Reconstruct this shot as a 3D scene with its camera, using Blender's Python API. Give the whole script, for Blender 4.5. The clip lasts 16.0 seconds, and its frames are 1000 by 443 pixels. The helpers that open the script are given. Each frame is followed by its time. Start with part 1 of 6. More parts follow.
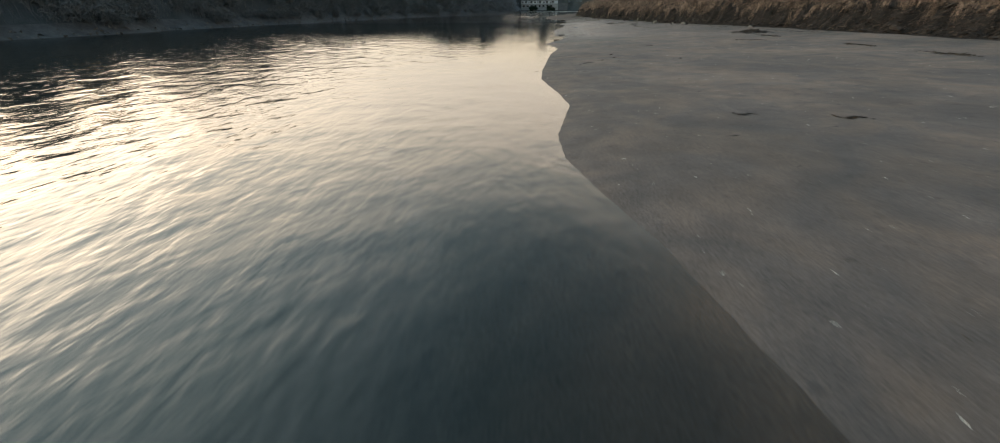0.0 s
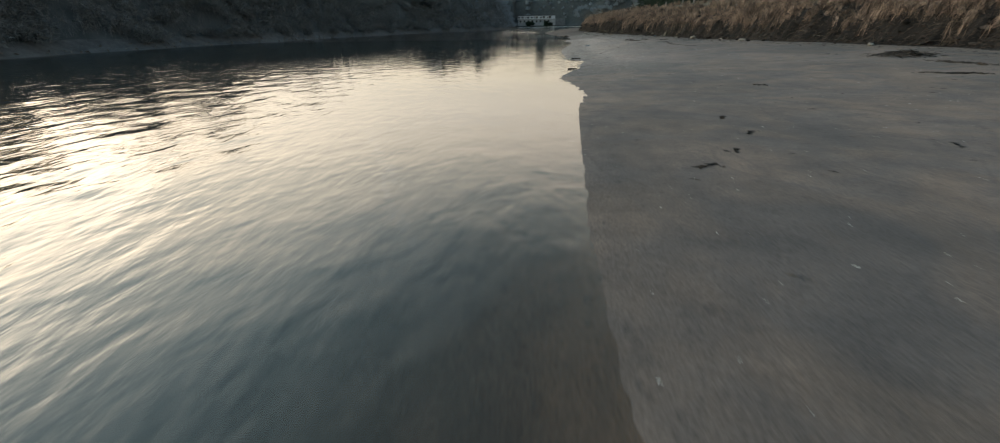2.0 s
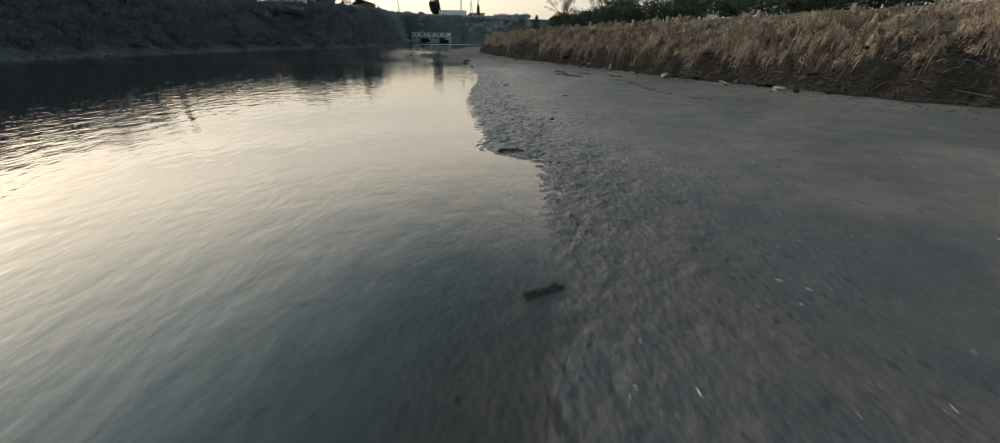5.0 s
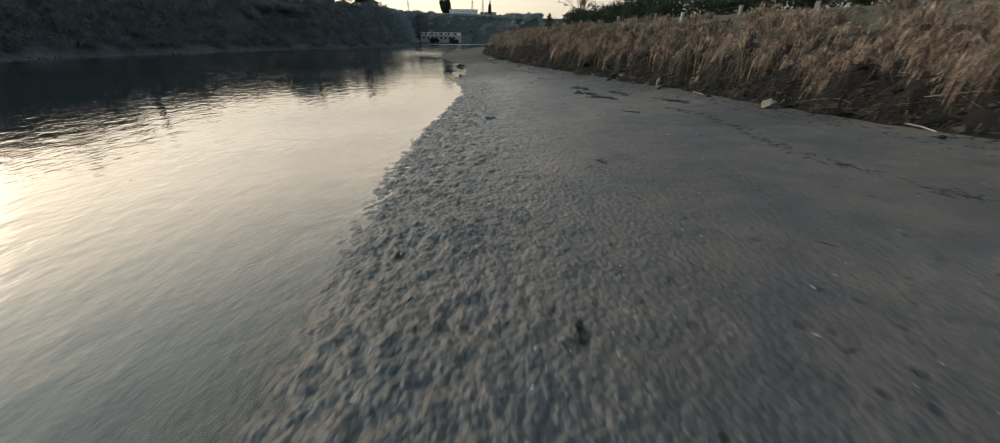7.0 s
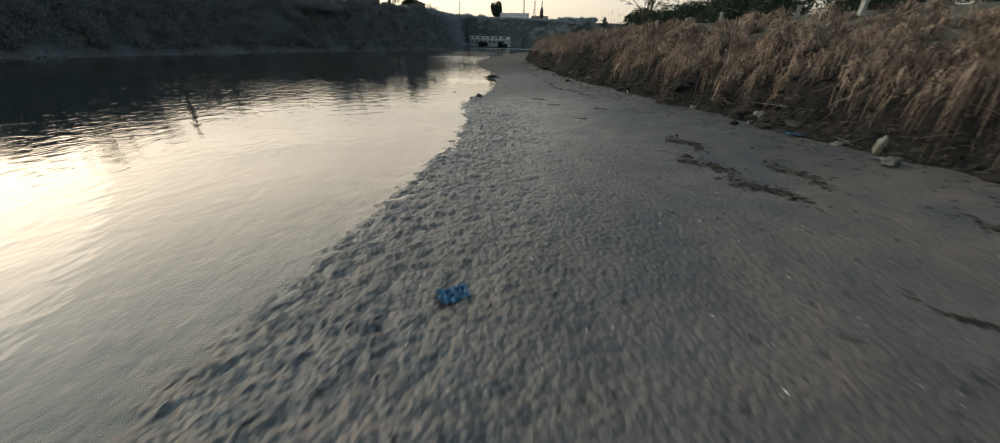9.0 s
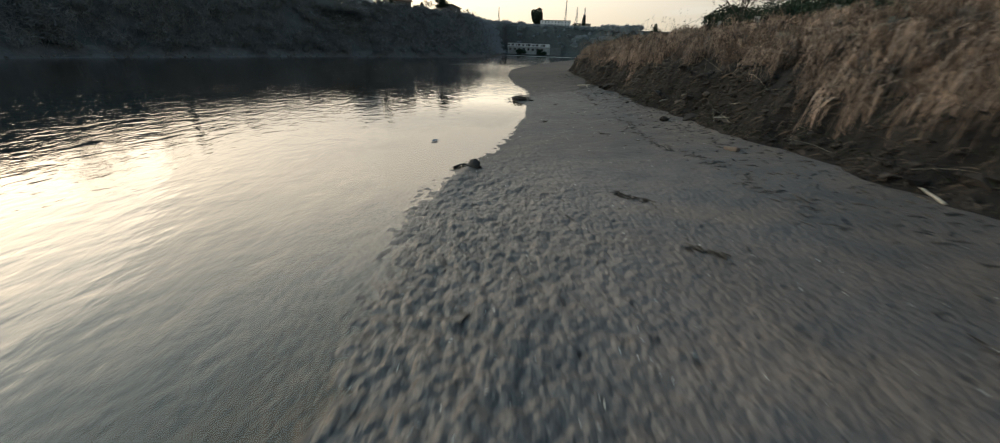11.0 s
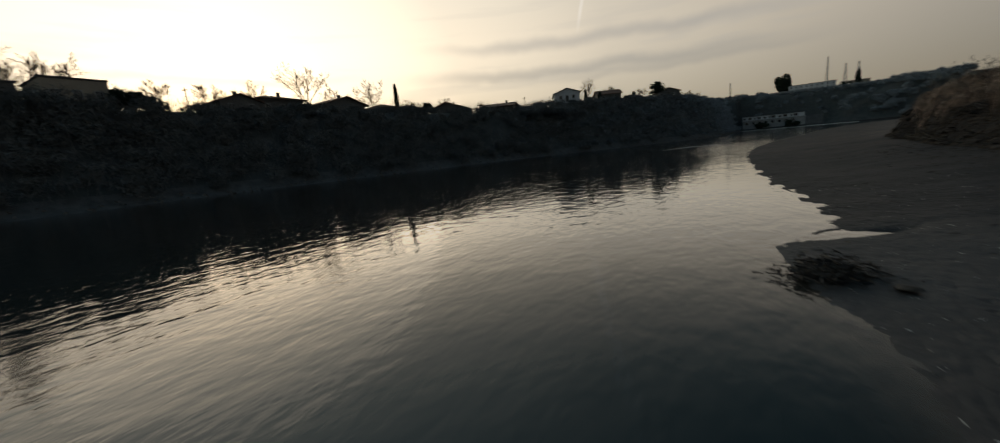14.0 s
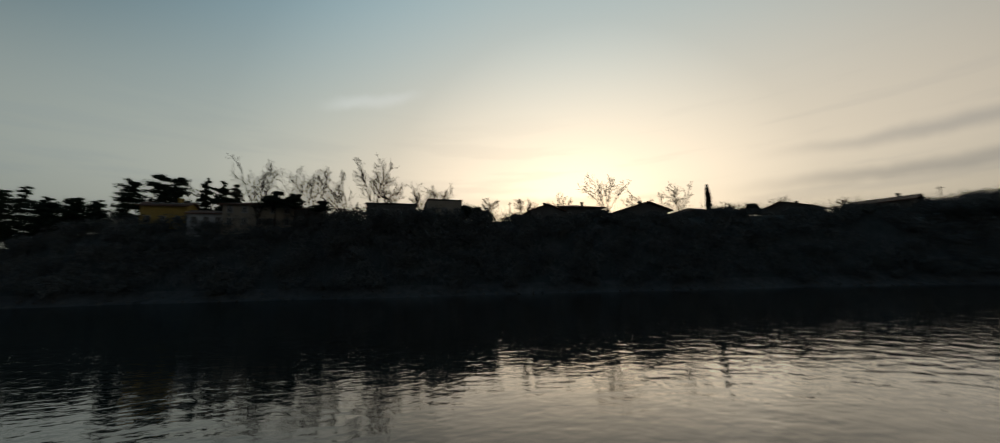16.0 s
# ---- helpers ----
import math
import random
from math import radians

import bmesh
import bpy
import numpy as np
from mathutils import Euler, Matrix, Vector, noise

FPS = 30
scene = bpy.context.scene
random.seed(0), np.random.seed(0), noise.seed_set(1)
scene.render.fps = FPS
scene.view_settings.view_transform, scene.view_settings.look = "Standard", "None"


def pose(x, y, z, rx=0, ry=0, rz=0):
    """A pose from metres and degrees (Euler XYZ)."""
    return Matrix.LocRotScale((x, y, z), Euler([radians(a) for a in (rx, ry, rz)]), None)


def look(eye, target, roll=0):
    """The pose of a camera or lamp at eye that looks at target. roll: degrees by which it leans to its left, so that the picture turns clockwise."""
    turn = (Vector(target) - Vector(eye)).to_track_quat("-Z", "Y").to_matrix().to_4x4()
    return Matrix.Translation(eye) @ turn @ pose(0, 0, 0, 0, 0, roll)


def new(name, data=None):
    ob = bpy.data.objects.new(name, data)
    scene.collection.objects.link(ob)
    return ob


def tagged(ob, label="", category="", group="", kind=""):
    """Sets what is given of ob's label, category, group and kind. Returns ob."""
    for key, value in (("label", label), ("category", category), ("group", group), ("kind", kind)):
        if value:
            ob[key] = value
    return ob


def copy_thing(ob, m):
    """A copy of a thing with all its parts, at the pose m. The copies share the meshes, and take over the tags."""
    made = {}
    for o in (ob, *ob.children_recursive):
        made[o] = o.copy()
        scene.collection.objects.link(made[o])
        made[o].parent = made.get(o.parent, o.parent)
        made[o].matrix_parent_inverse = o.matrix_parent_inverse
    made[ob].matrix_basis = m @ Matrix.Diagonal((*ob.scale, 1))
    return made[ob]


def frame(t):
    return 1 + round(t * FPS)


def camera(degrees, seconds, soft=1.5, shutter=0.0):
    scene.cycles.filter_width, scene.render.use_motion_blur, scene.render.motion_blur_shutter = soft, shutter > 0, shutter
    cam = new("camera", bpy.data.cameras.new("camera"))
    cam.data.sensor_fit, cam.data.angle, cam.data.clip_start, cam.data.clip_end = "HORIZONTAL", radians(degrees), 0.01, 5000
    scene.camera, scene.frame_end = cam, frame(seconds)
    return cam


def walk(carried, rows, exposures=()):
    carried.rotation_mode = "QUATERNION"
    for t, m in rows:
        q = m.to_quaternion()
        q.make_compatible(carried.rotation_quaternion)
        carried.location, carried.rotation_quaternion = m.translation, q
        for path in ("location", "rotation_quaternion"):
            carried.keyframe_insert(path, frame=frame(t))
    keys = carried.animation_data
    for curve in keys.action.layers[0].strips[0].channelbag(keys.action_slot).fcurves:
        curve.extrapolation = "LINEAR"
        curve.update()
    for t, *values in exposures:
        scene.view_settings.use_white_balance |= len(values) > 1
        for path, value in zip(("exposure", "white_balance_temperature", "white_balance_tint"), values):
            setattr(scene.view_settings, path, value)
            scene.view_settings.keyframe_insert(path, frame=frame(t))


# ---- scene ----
cam = camera(105.0, 16.0, soft=1.0, shutter=0.32)
PATH = [
    (0, (-0.0, 0.0, 3.19), (-0.045, 1.749, 2.221), -0.42),
    (0.5, (0.08, 4.71, 3.101), (0.023, 6.466, 2.145), -0.50),
    (1, (0.302, 9.352, 3.052), (0.238, 11.117, 2.115), -0.68),
    (1.5, (0.483, 13.872, 3.006), (0.419, 15.645, 2.084), -0.82),
    (2, (0.615, 18.657, 2.955), (0.574, 20.436, 2.043), -0.96),
    (2.5, (0.776, 22.909, 2.857), (0.786, 24.693, 1.953), -0.92),
    (3, (1.062, 27.385, 2.881), (1.166, 29.172, 1.99), -1.02),
    (3.5, (1.237, 31.48, 2.966), (1.47, 33.265, 2.094), -0.81),
    (4, (1.683, 36.029, 3.191), (2.062, 37.799, 2.34), -0.41),
    (6.5, (7.361, 54.559, 3.774), (7.784, 56.318, 2.922), 0.96),
    (7, (8.5, 58.358, 3.7), (8.86, 60.132, 2.849), 0.70),
    (7.5, (9.512, 61.777, 3.628), (9.812, 63.562, 2.778), 0.42),
    (8, (10.536, 65.694, 3.625), (10.779, 67.489, 2.779), 0.46),
    (8.5, (11.428, 69.302, 3.658), (11.626, 71.105, 2.816), 0.96),
    (9, (12.216, 72.933, 3.749), (12.373, 74.742, 2.912), 1.57),
    (11.5, (13.952, 96.015, 3.468), (13.867, 97.852, 2.68), 1.52),
    (12, (13.936, 99.999, 3.483), (13.736, 101.844, 2.737), 0.24),
    (12.5, (13.959, 103.799, 3.427), (13.613, 105.645, 2.74), -1.14),
    (13, (13.96, 107.361, 3.343), (13.419, 109.187, 2.735), -2.80),
    (13.5, (13.796, 110.568, 3.17), (13.025, 112.343, 2.663), -4.14),
    (14, (13.604, 114.008, 2.886), (12.543, 115.664, 2.524), -5.29),
    (14.5, (13.088, 118.119, 2.739), (11.748, 119.589, 2.533), -5.57),
    (15, (12.065, 122.262, 2.667), (10.445, 123.435, 2.656), -4.94),
    (15.5, (10.327, 124.869, 2.73), (8.523, 125.718, 2.883), -3.78),
    (16, (8.405, 126.671, 2.848), (6.472, 127.096, 3.137), -1.34),
]
EXPOSURES = [(0, 0.08, 6950, 14), (1.5, 0.02, 6780, 12), (3.0, 0.0, 6600, 10.5), (4.2, -0.02, 6580, 10.5), (6.3, -0.04, 6620, 11), (11.0, -0.18, 6600, 11), (12.0, -0.22, 6500, 10), (12.5, -0.40, 6520, 10),
             (13.0, -0.90, 6580, 10), (13.5, -1.50, 6600, 10.5), (14.0, -1.80, 6600, 10.5), (14.5, -2.02, 6500, 10), (15.0, -2.16, 6480, 10), (16.0, -2.28, 6480, 10)]
walk(cam, [(t, look(eye, target, roll)) for t, eye, target, roll in PATH], EXPOSURES)

# ---- sky and sun: low winter sun behind thin cloud over the far bank ----
SUN_YAW, SUN_UP = 66.0, 5.0
SUN_DIR = Vector((-math.sin(radians(SUN_YAW)) * math.cos(radians(SUN_UP)), math.cos(radians(SUN_YAW)) * math.cos(radians(SUN_UP)), math.sin(radians(SUN_UP))))


def make_world():
    world = bpy.data.worlds.new("evening_sky")
    scene.world = world
    world.use_nodes = True
    nt = world.node_tree
    nt.nodes.clear()
    N, L = nt.nodes.new, nt.links.new
    out, bg = N("ShaderNodeOutputWorld"), N("ShaderNodeBackground")
    sky = N("ShaderNodeTexSky")
    sky.sky_type = "NISHITA"
    sky.sun_disc = False
    sky.sun_elevation = radians(SUN_UP)
    sky.sun_rotation = radians(-SUN_YAW)
    sky.air_density, sky.dust_density, sky.ozone_density = 1.0, 2.0, 1.5
    geo = N("ShaderNodeTexCoord")
    # veil of thin cloud: brighter and warmer towards the sun
    dot = N("ShaderNodeVectorMath")
    dot.operation = "DOT_PRODUCT"
    dot.inputs[1].default_value = SUN_DIR
    L(geo.outputs["Generated"], dot.inputs[0])
    ramp = N("ShaderNodeValToRGB")
    cr = ramp.color_ramp
    cr.elements[0].position, cr.elements[0].color = 0.0, (0.43, 0.42, 0.42, 1)
    cr.elements[1].position, cr.elements[1].color = 1.0, (5.4, 4.76, 3.6, 1)
    for p, c in ((0.41, (0.66, 0.62, 0.56, 1)), (0.67, (1.56, 1.40, 1.11, 1)), (0.82, (2.10, 1.88, 1.46, 1)), (0.933, (3.12, 2.76, 2.09, 1)), (0.985, (4.5, 3.96, 2.98, 1))):
        e = cr.elements.new(p)
        e.color = c
    remap = N("ShaderNodeMapRange")
    remap.inputs["From Min"].default_value, remap.inputs["From Max"].default_value = -1.0, 1.0
    L(dot.outputs["Value"], remap.inputs["Value"])
    L(remap.outputs["Result"], ramp.inputs["Fac"])
    # streaks of cloud, long in the level direction
    sep = N("ShaderNodeSeparateXYZ")
    L(geo.outputs["Generated"], sep.inputs[0])
    mapv = N("ShaderNodeMapping")
    mapv.inputs["Rotation"].default_value = (radians(5), radians(-7), 0)
    mapv.inputs["Scale"].default_value = (2.2, 2.2, 22.0)
    L(geo.outputs["Generated"], mapv.inputs["Vector"])
    noi = N("ShaderNodeTexNoise")
    noi.inputs["Scale"].default_value, noi.inputs["Detail"].default_value, noi.inputs["Roughness"].default_value = 1.3, 5.0, 0.55
    L(mapv.outputs["Vector"], noi.inputs["Vector"])
    streak = N("ShaderNodeMapRange")
    streak.interpolation_type = "SMOOTHSTEP"
    streak.inputs["From Min"].default_value, streak.inputs["From Max"].default_value = 0.50, 0.63
    streak.inputs["To Min"].default_value, streak.inputs["To Max"].default_value = 0.0, 0.25
    L(noi.outputs["Fac"], streak.inputs["Value"])
    # the streaks lie low and thin out upwards
    low = N("ShaderNodeMapRange")
    low.inputs["From Min"].default_value, low.inputs["From Max"].default_value = 0.42, 0.12
    L(sep.outputs["Z"], low.inputs["Value"])
    sl = N("ShaderNodeMath")
    sl.operation = "MULTIPLY"
    L(streak.outputs["Result"], sl.inputs[0])
    L(low.outputs["Result"], sl.inputs[1])
    cloud = N("ShaderNodeMixRGB")
    cloud.inputs["Color2"].default_value = (1.2, 1.2, 1.15, 1)
    L(ramp.outputs["Color"], cloud.inputs["Color1"])
    L(sl.outputs["Value"], cloud.inputs["Fac"])
    # single long bars of grey cloud low over the sunset, and one pale wisp above: azimuth from the river's axis, elevation, in degrees
    azim = N("ShaderNodeMath")
    azim.operation = "ARCTAN2"
    negx = N("ShaderNodeMath")
    negx.operation = "MULTIPLY"
    negx.inputs[1].default_value = -1.0
    L(sep.outputs["X"], negx.inputs[0])
    L(negx.outputs["Value"], azim.inputs[0])
    L(sep.outputs["Y"], azim.inputs[1])
    ragged = N("ShaderNodeTexNoise")
    ragged.inputs["Scale"].default_value, ragged.inputs["Detail"].default_value = 9.0, 4.0
    L(geo.outputs["Generated"], ragged.inputs["Vector"])
    veil = cloud.outputs["Color"]
    for az0, az1, up, thick, slope, tone, depth in ((-12, 46, 13.6, 1.25, 0.012, (1.0, 0.98, 0.92), 0.48), (-12, 50, 10.1, 1.3, 0.005, (0.95, 0.93, 0.87), 0.52), (12, 44, 6.1, 0.7, -0.02, (1.05, 1.0, 0.9), 0.42),
                                                    (-12, 30, 9.0, 0.8, -0.02, (1.0, 0.97, 0.9), 0.35), (46, 88, 11.0, 0.8, 0.02, (1.5, 1.35, 1.1), 0.35), (88, 105, 25.0, 1.1, -0.18, (3.6, 3.2, 2.6), 0.55)):
        mid = radians((az0 + az1) / 2)
        tilt = N("ShaderNodeMath")
        tilt.operation = "MULTIPLY_ADD"
        tilt.inputs[1].default_value, tilt.inputs[2].default_value = -slope, slope * mid - math.sin(radians(up))
        L(azim.outputs["Value"], tilt.inputs[0])
        off = N("ShaderNodeMath")
        off.operation = "ADD"
        L(sep.outputs["Z"], off.inputs[0])
        L(tilt.outputs["Value"], off.inputs[1])
        wob = N("ShaderNodeMath")
        wob.operation = "MULTIPLY_ADD"
        wob.inputs[1].default_value, wob.inputs[2].default_value = 0.035, -0.0175
        L(ragged.outputs["Fac"], wob.inputs[0])
        level = N("ShaderNodeMath")
        level.operation = "ADD"
        L(off.outputs["Value"], level.inputs[0])
        L(wob.outputs["Value"], level.inputs[1])
        size = N("ShaderNodeMath")
        size.operation = "ABSOLUTE"
        L(level.outputs["Value"], size.inputs[0])
        bar = N("ShaderNodeMapRange")
        bar.interpolation_type = "SMOOTHSTEP"
        bar.inputs["From Min"].default_value, bar.inputs["From Max"].default_value = radians(thick), 0.0
        L(size.outputs["Value"], bar.inputs["Value"])
        # fades out towards both ends
        gap = N("ShaderNodeMath")
        gap.operation = "SUBTRACT"
        gap.inputs[1].default_value = mid
        L(azim.outputs["Value"], gap.inputs[0])
        ends = N("ShaderNodeMath")
        ends.operation = "ABSOLUTE"
        L(gap.outputs["Value"], ends.inputs[0])
        fade = N("ShaderNodeMapRange")
        fade.interpolation_type = "SMOOTHSTEP"
        fade.inputs["From Min"].default_value, fade.inputs["From Max"].default_value = radians((az1 - az0) / 2), radians((az1 - az0) / 6)
        fade.inputs["To Max"].default_value = depth
        L(ends.outputs["Value"], fade.inputs["Value"])
        both = N("ShaderNodeMath")
        both.operation = "MULTIPLY"
        L(bar.outputs["Result"], both.inputs[0])
        L(fade.outputs["Result"], both.inputs[1])
        laid = N("ShaderNodeMixRGB")
        laid.inputs["Color2"].default_value = (*tone, 1)
        L(veil, laid.inputs["Color1"])
        L(both.outputs["Value"], laid.inputs["Fac"])
        veil = laid.outputs["Color"]
    # one thin condensation trail that falls steeply towards the bars
    across, thin = N("ShaderNodeVectorMath"), N("ShaderNodeMath")
    across.operation, thin.operation = "DOT_PRODUCT", "ABSOLUTE"
    across.inputs[1].default_value = Vector((-0.2811, 0.8795, 0.384)).cross(Vector((-0.3268, 0.9116, 0.2495))).normalized()
    L(geo.outputs["Generated"], across.inputs[0])
    shake = N("ShaderNodeMath")
    shake.operation, shake.inputs[1].default_value, shake.inputs[2].default_value = "MULTIPLY_ADD", 0.006, -0.003
    L(ragged.outputs["Fac"], shake.inputs[0])
    drift = N("ShaderNodeMath")
    drift.operation = "ADD"
    L(across.outputs["Value"], drift.inputs[0])
    L(shake.outputs["Value"], drift.inputs[1])
    L(drift.outputs["Value"], thin.inputs[0])
    streak, foot, trail = N("ShaderNodeMapRange"), N("ShaderNodeMapRange"), N("ShaderNodeMath")
    streak.interpolation_type = "SMOOTHSTEP"
    streak.inputs["From Min"].default_value, streak.inputs["From Max"].default_value = 0.0058, 0.0008
    L(thin.outputs["Value"], streak.inputs["Value"])
    foot.inputs["From Min"].default_value, foot.inputs["From Max"].default_value, foot.inputs["To Max"].default_value = 0.245, 0.29, 0.36
    L(sep.outputs["Z"], foot.inputs["Value"])
    # only on the side of the sunset
    front, ahead = N("ShaderNodeMapRange"), N("ShaderNodeMath")
    front.inputs["From Min"].default_value, front.inputs["From Max"].default_value = 0.70, 0.80
    L(sep.outputs["Y"], front.inputs["Value"])
    ahead.operation, trail.operation = "MULTIPLY", "MULTIPLY"
    L(streak.outputs["Result"], ahead.inputs[0])
    L(front.outputs["Result"], ahead.inputs[1])
    L(ahead.outputs["Value"], trail.inputs[0])
    L(foot.outputs["Result"], trail.inputs[1])
    chalk = N("ShaderNodeMixRGB")
    chalk.inputs["Color2"].default_value = (3.0, 2.85, 2.55, 1)
    L(veil, chalk.inputs["Color1"])
    L(trail.outputs["Value"], chalk.inputs["Fac"])
    veil = chalk.outputs["Color"]
    # the upper sky turns to a deeper blue away from the sun
    scaled = N("ShaderNodeVectorMath")
    scaled.operation = "SCALE"
    scaled.inputs["Scale"].default_value = 0.10
    L(sky.outputs["Color"], scaled.inputs[0])
    add = N("ShaderNodeVectorMath")
    add.operation = "ADD"
    lift = N("ShaderNodeMapRange")
    lift.interpolation_type = "SMOOTHSTEP"
    lift.inputs["From Min"].default_value, lift.inputs["From Max"].default_value = 0.22, 0.80
    L(sep.outputs["Z"], lift.inputs["Value"])
    high = N("ShaderNodeMixRGB")
    high.blend_type = "MULTIPLY"
    high.inputs["Color2"].default_value = (0.50, 0.81, 1.13, 1)
    L(lift.outputs["Result"], high.inputs["Fac"])
    L(veil, high.inputs["Color1"])
    L(scaled.outputs["Vector"], add.inputs[1])
    bg.inputs["Strength"].default_value = 1.0
    # haze dims the lowest band of the veil
    haze = N("ShaderNodeMapRange")
    haze.interpolation_type = "SMOOTHSTEP"
    haze.inputs["From Min"].default_value, haze.inputs["From Max"].default_value = 0.0, 0.26
    haze.inputs["To Min"].default_value, haze.inputs["To Max"].default_value = 0.58, 1.0
    L(sep.outputs["Z"], haze.inputs["Value"])
    dimmed = N("ShaderNodeVectorMath")
    dimmed.operation = "SCALE"
    L(high.outputs["Color"], dimmed.inputs[0])
    L(haze.outputs["Result"], dimmed.inputs["Scale"])
    L(dimmed.outputs["Vector"], add.inputs[0])
    # the zenith and the sky behind are deeper than the sunset side
    away = N("ShaderNodeMapRange")
    away.interpolation_type = "SMOOTHSTEP"
    away.inputs["From Min"].default_value, away.inputs["From Max"].default_value = 0.80, 0.22
    L(dot.outputs["Value"], away.inputs["Value"])
    lift2 = N("ShaderNodeMapRange")
    lift2.interpolation_type = "SMOOTHSTEP"
    lift2.inputs["From Min"].default_value, lift2.inputs["From Max"].default_value = 0.28, 0.62
    L(sep.outputs["Z"], lift2.inputs["Value"])
    deepf = N("ShaderNodeMath")
    deepf.operation = "MULTIPLY"
    L(away.outputs["Result"], deepf.inputs[0])
    L(lift2.outputs["Result"], deepf.inputs[1])
    deeper = N("ShaderNodeMixRGB")
    deeper.blend_type = "MULTIPLY"
    deeper.inputs["Color2"].default_value = (0.25, 0.385, 0.475, 1)
    L(deepf.outputs["Value"], deeper.inputs["Fac"])
    L(add.outputs["Vector"], deeper.inputs["Color1"])
    # clear of the veil towards the south-west, where the sky shows bluer
    side = N("ShaderNodeVectorMath")
    side.operation = "DOT_PRODUCT"
    side.inputs[1].default_value = (-math.sin(radians(150)) * 0.8, math.cos(radians(150)) * 0.8, 0.6)
    L(geo.outputs["Generated"], side.inputs[0])
    rift = N("ShaderNodeMapRange")
    rift.interpolation_type = "SMOOTHSTEP"
    rift.inputs["From Min"].default_value, rift.inputs["From Max"].default_value = 0.48, 0.98
    L(side.outputs["Value"], rift.inputs["Value"])
    tint = N("ShaderNodeMixRGB")
    tint.blend_type = "MULTIPLY"
    tint.inputs["Color2"].default_value = (0.77, 0.98, 1.10, 1)
    L(rift.outputs["Result"], tint.inputs["Fac"])
    L(deeper.outputs["Color"], tint.inputs["Color1"])
    warm = N("ShaderNodeVectorMath")
    warm.operation = "MULTIPLY"
    warm.inputs[1].default_value = (1.030, 0.997, 0.997)
    L(tint.outputs["Color"], warm.inputs[0])
    L(warm.outputs["Vector"], bg.inputs["Color"])
    L(bg.outputs["Background"], out.inputs["Surface"])


make_world()
sun = new("sun", bpy.data.lights.new("sun", "SUN"))
sun.data.energy, sun.data.angle, sun.data.color = 0.5, radians(50), (1.0, 0.86, 0.68)
sun.matrix_world = look(SUN_DIR * 100, (0, 0, 0))

# ---- materials ----
def material(name, base, rough=0.8, spec=0.3, metal=0.0):
    m = bpy.data.materials.new(name)
    m.use_nodes = True
    b = m.node_tree.nodes["Principled BSDF"]
    b.inputs["Base Color"].default_value = (*base, 1)
    b.inputs["Roughness"].default_value, b.inputs["Metallic"].default_value = rough, metal
    b.inputs["Specular IOR Level"].default_value = spec
    return m


def varied(name, dark, light, scale=2.0, fine=18.0, rough=(0.7, 0.95), bump=0.02, spec=0.3, per="", stretch=(1, 1, 1)):
    """A surface whose colour wanders at two scales, with fine relief. per: 'object' or 'island' adds a shift from piece to piece."""
    m = material(name, dark, rough[1], spec)
    nt = m.node_tree
    N, L = nt.nodes.new, nt.links.new
    b = nt.nodes["Principled BSDF"]
    co = N("ShaderNodeTexCoord")
    mp = N("ShaderNodeMapping")
    mp.inputs["Scale"].default_value = stretch
    L(co.outputs["Object"], mp.inputs["Vector"])
    big, small = N("ShaderNodeTexNoise"), N("ShaderNodeTexNoise")
    big.inputs["Scale"].default_value, big.inputs["Detail"].default_value = scale, 4
    small.inputs["Scale"].default_value, small.inputs["Detail"].default_value, small.inputs["Roughness"].default_value = fine, 6, 0.65
    L(mp.outputs["Vector"], big.inputs["Vector"])
    L(mp.outputs["Vector"], small.inputs["Vector"])
    mix = N("ShaderNodeMath")
    mix.operation = "MULTIPLY_ADD"
    mix.inputs[1].default_value = 0.45
    L(small.outputs["Fac"], mix.inputs[0])
    half = N("ShaderNodeMath")
    half.operation = "MULTIPLY"
    half.inputs[1].default_value = 0.55
    L(big.outputs["Fac"], half.inputs[0])
    L(half.outputs["Value"], mix.inputs[2])
    value = mix.outputs["Value"]
    if per:
        src = N("ShaderNodeObjectInfo") if per == "object" else N("ShaderNodeNewGeometry")
        rnd = src.outputs["Random"] if per == "object" else src.outputs["Random Per Island"]
        sh = N("ShaderNodeMath")
        sh.operation = "MULTIPLY_ADD"
        sh.inputs[1].default_value, sh.inputs[2].default_value = 0.5, -0.25
        L(rnd, sh.inputs[0])
        ad = N("ShaderNodeMath")
        ad.operation = "ADD"
        L(value, ad.inputs[0])
        L(sh.outputs["Value"], ad.inputs[1])
        value = ad.outputs["Value"]
    ramp = N("ShaderNodeValToRGB")
    ramp.color_ramp.elements[0].position, ramp.color_ramp.elements[0].color = 0.3, (*dark, 1)
    ramp.color_ramp.elements[1].position, ramp.color_ramp.elements[1].color = 0.7, (*light, 1)
    L(value, ramp.inputs["Fac"])
    L(ramp.outputs["Color"], b.inputs["Base Color"])
    rr = N("ShaderNodeMapRange")
    rr.inputs["To Min"].default_value, rr.inputs["To Max"].default_value = rough
    L(big.outputs["Fac"], rr.inputs["Value"])
    L(rr.outputs["Result"], b.inputs["Roughness"])
    if bump:
        bp = N("ShaderNodeBump")
        bp.inputs["Strength"].default_value, bp.inputs["Distance"].default_value = 0.8, bump
        L(small.outputs["Fac"], bp.inputs["Height"])
        L(bp.outputs["Normal"], b.inputs["Normal"])
    return m


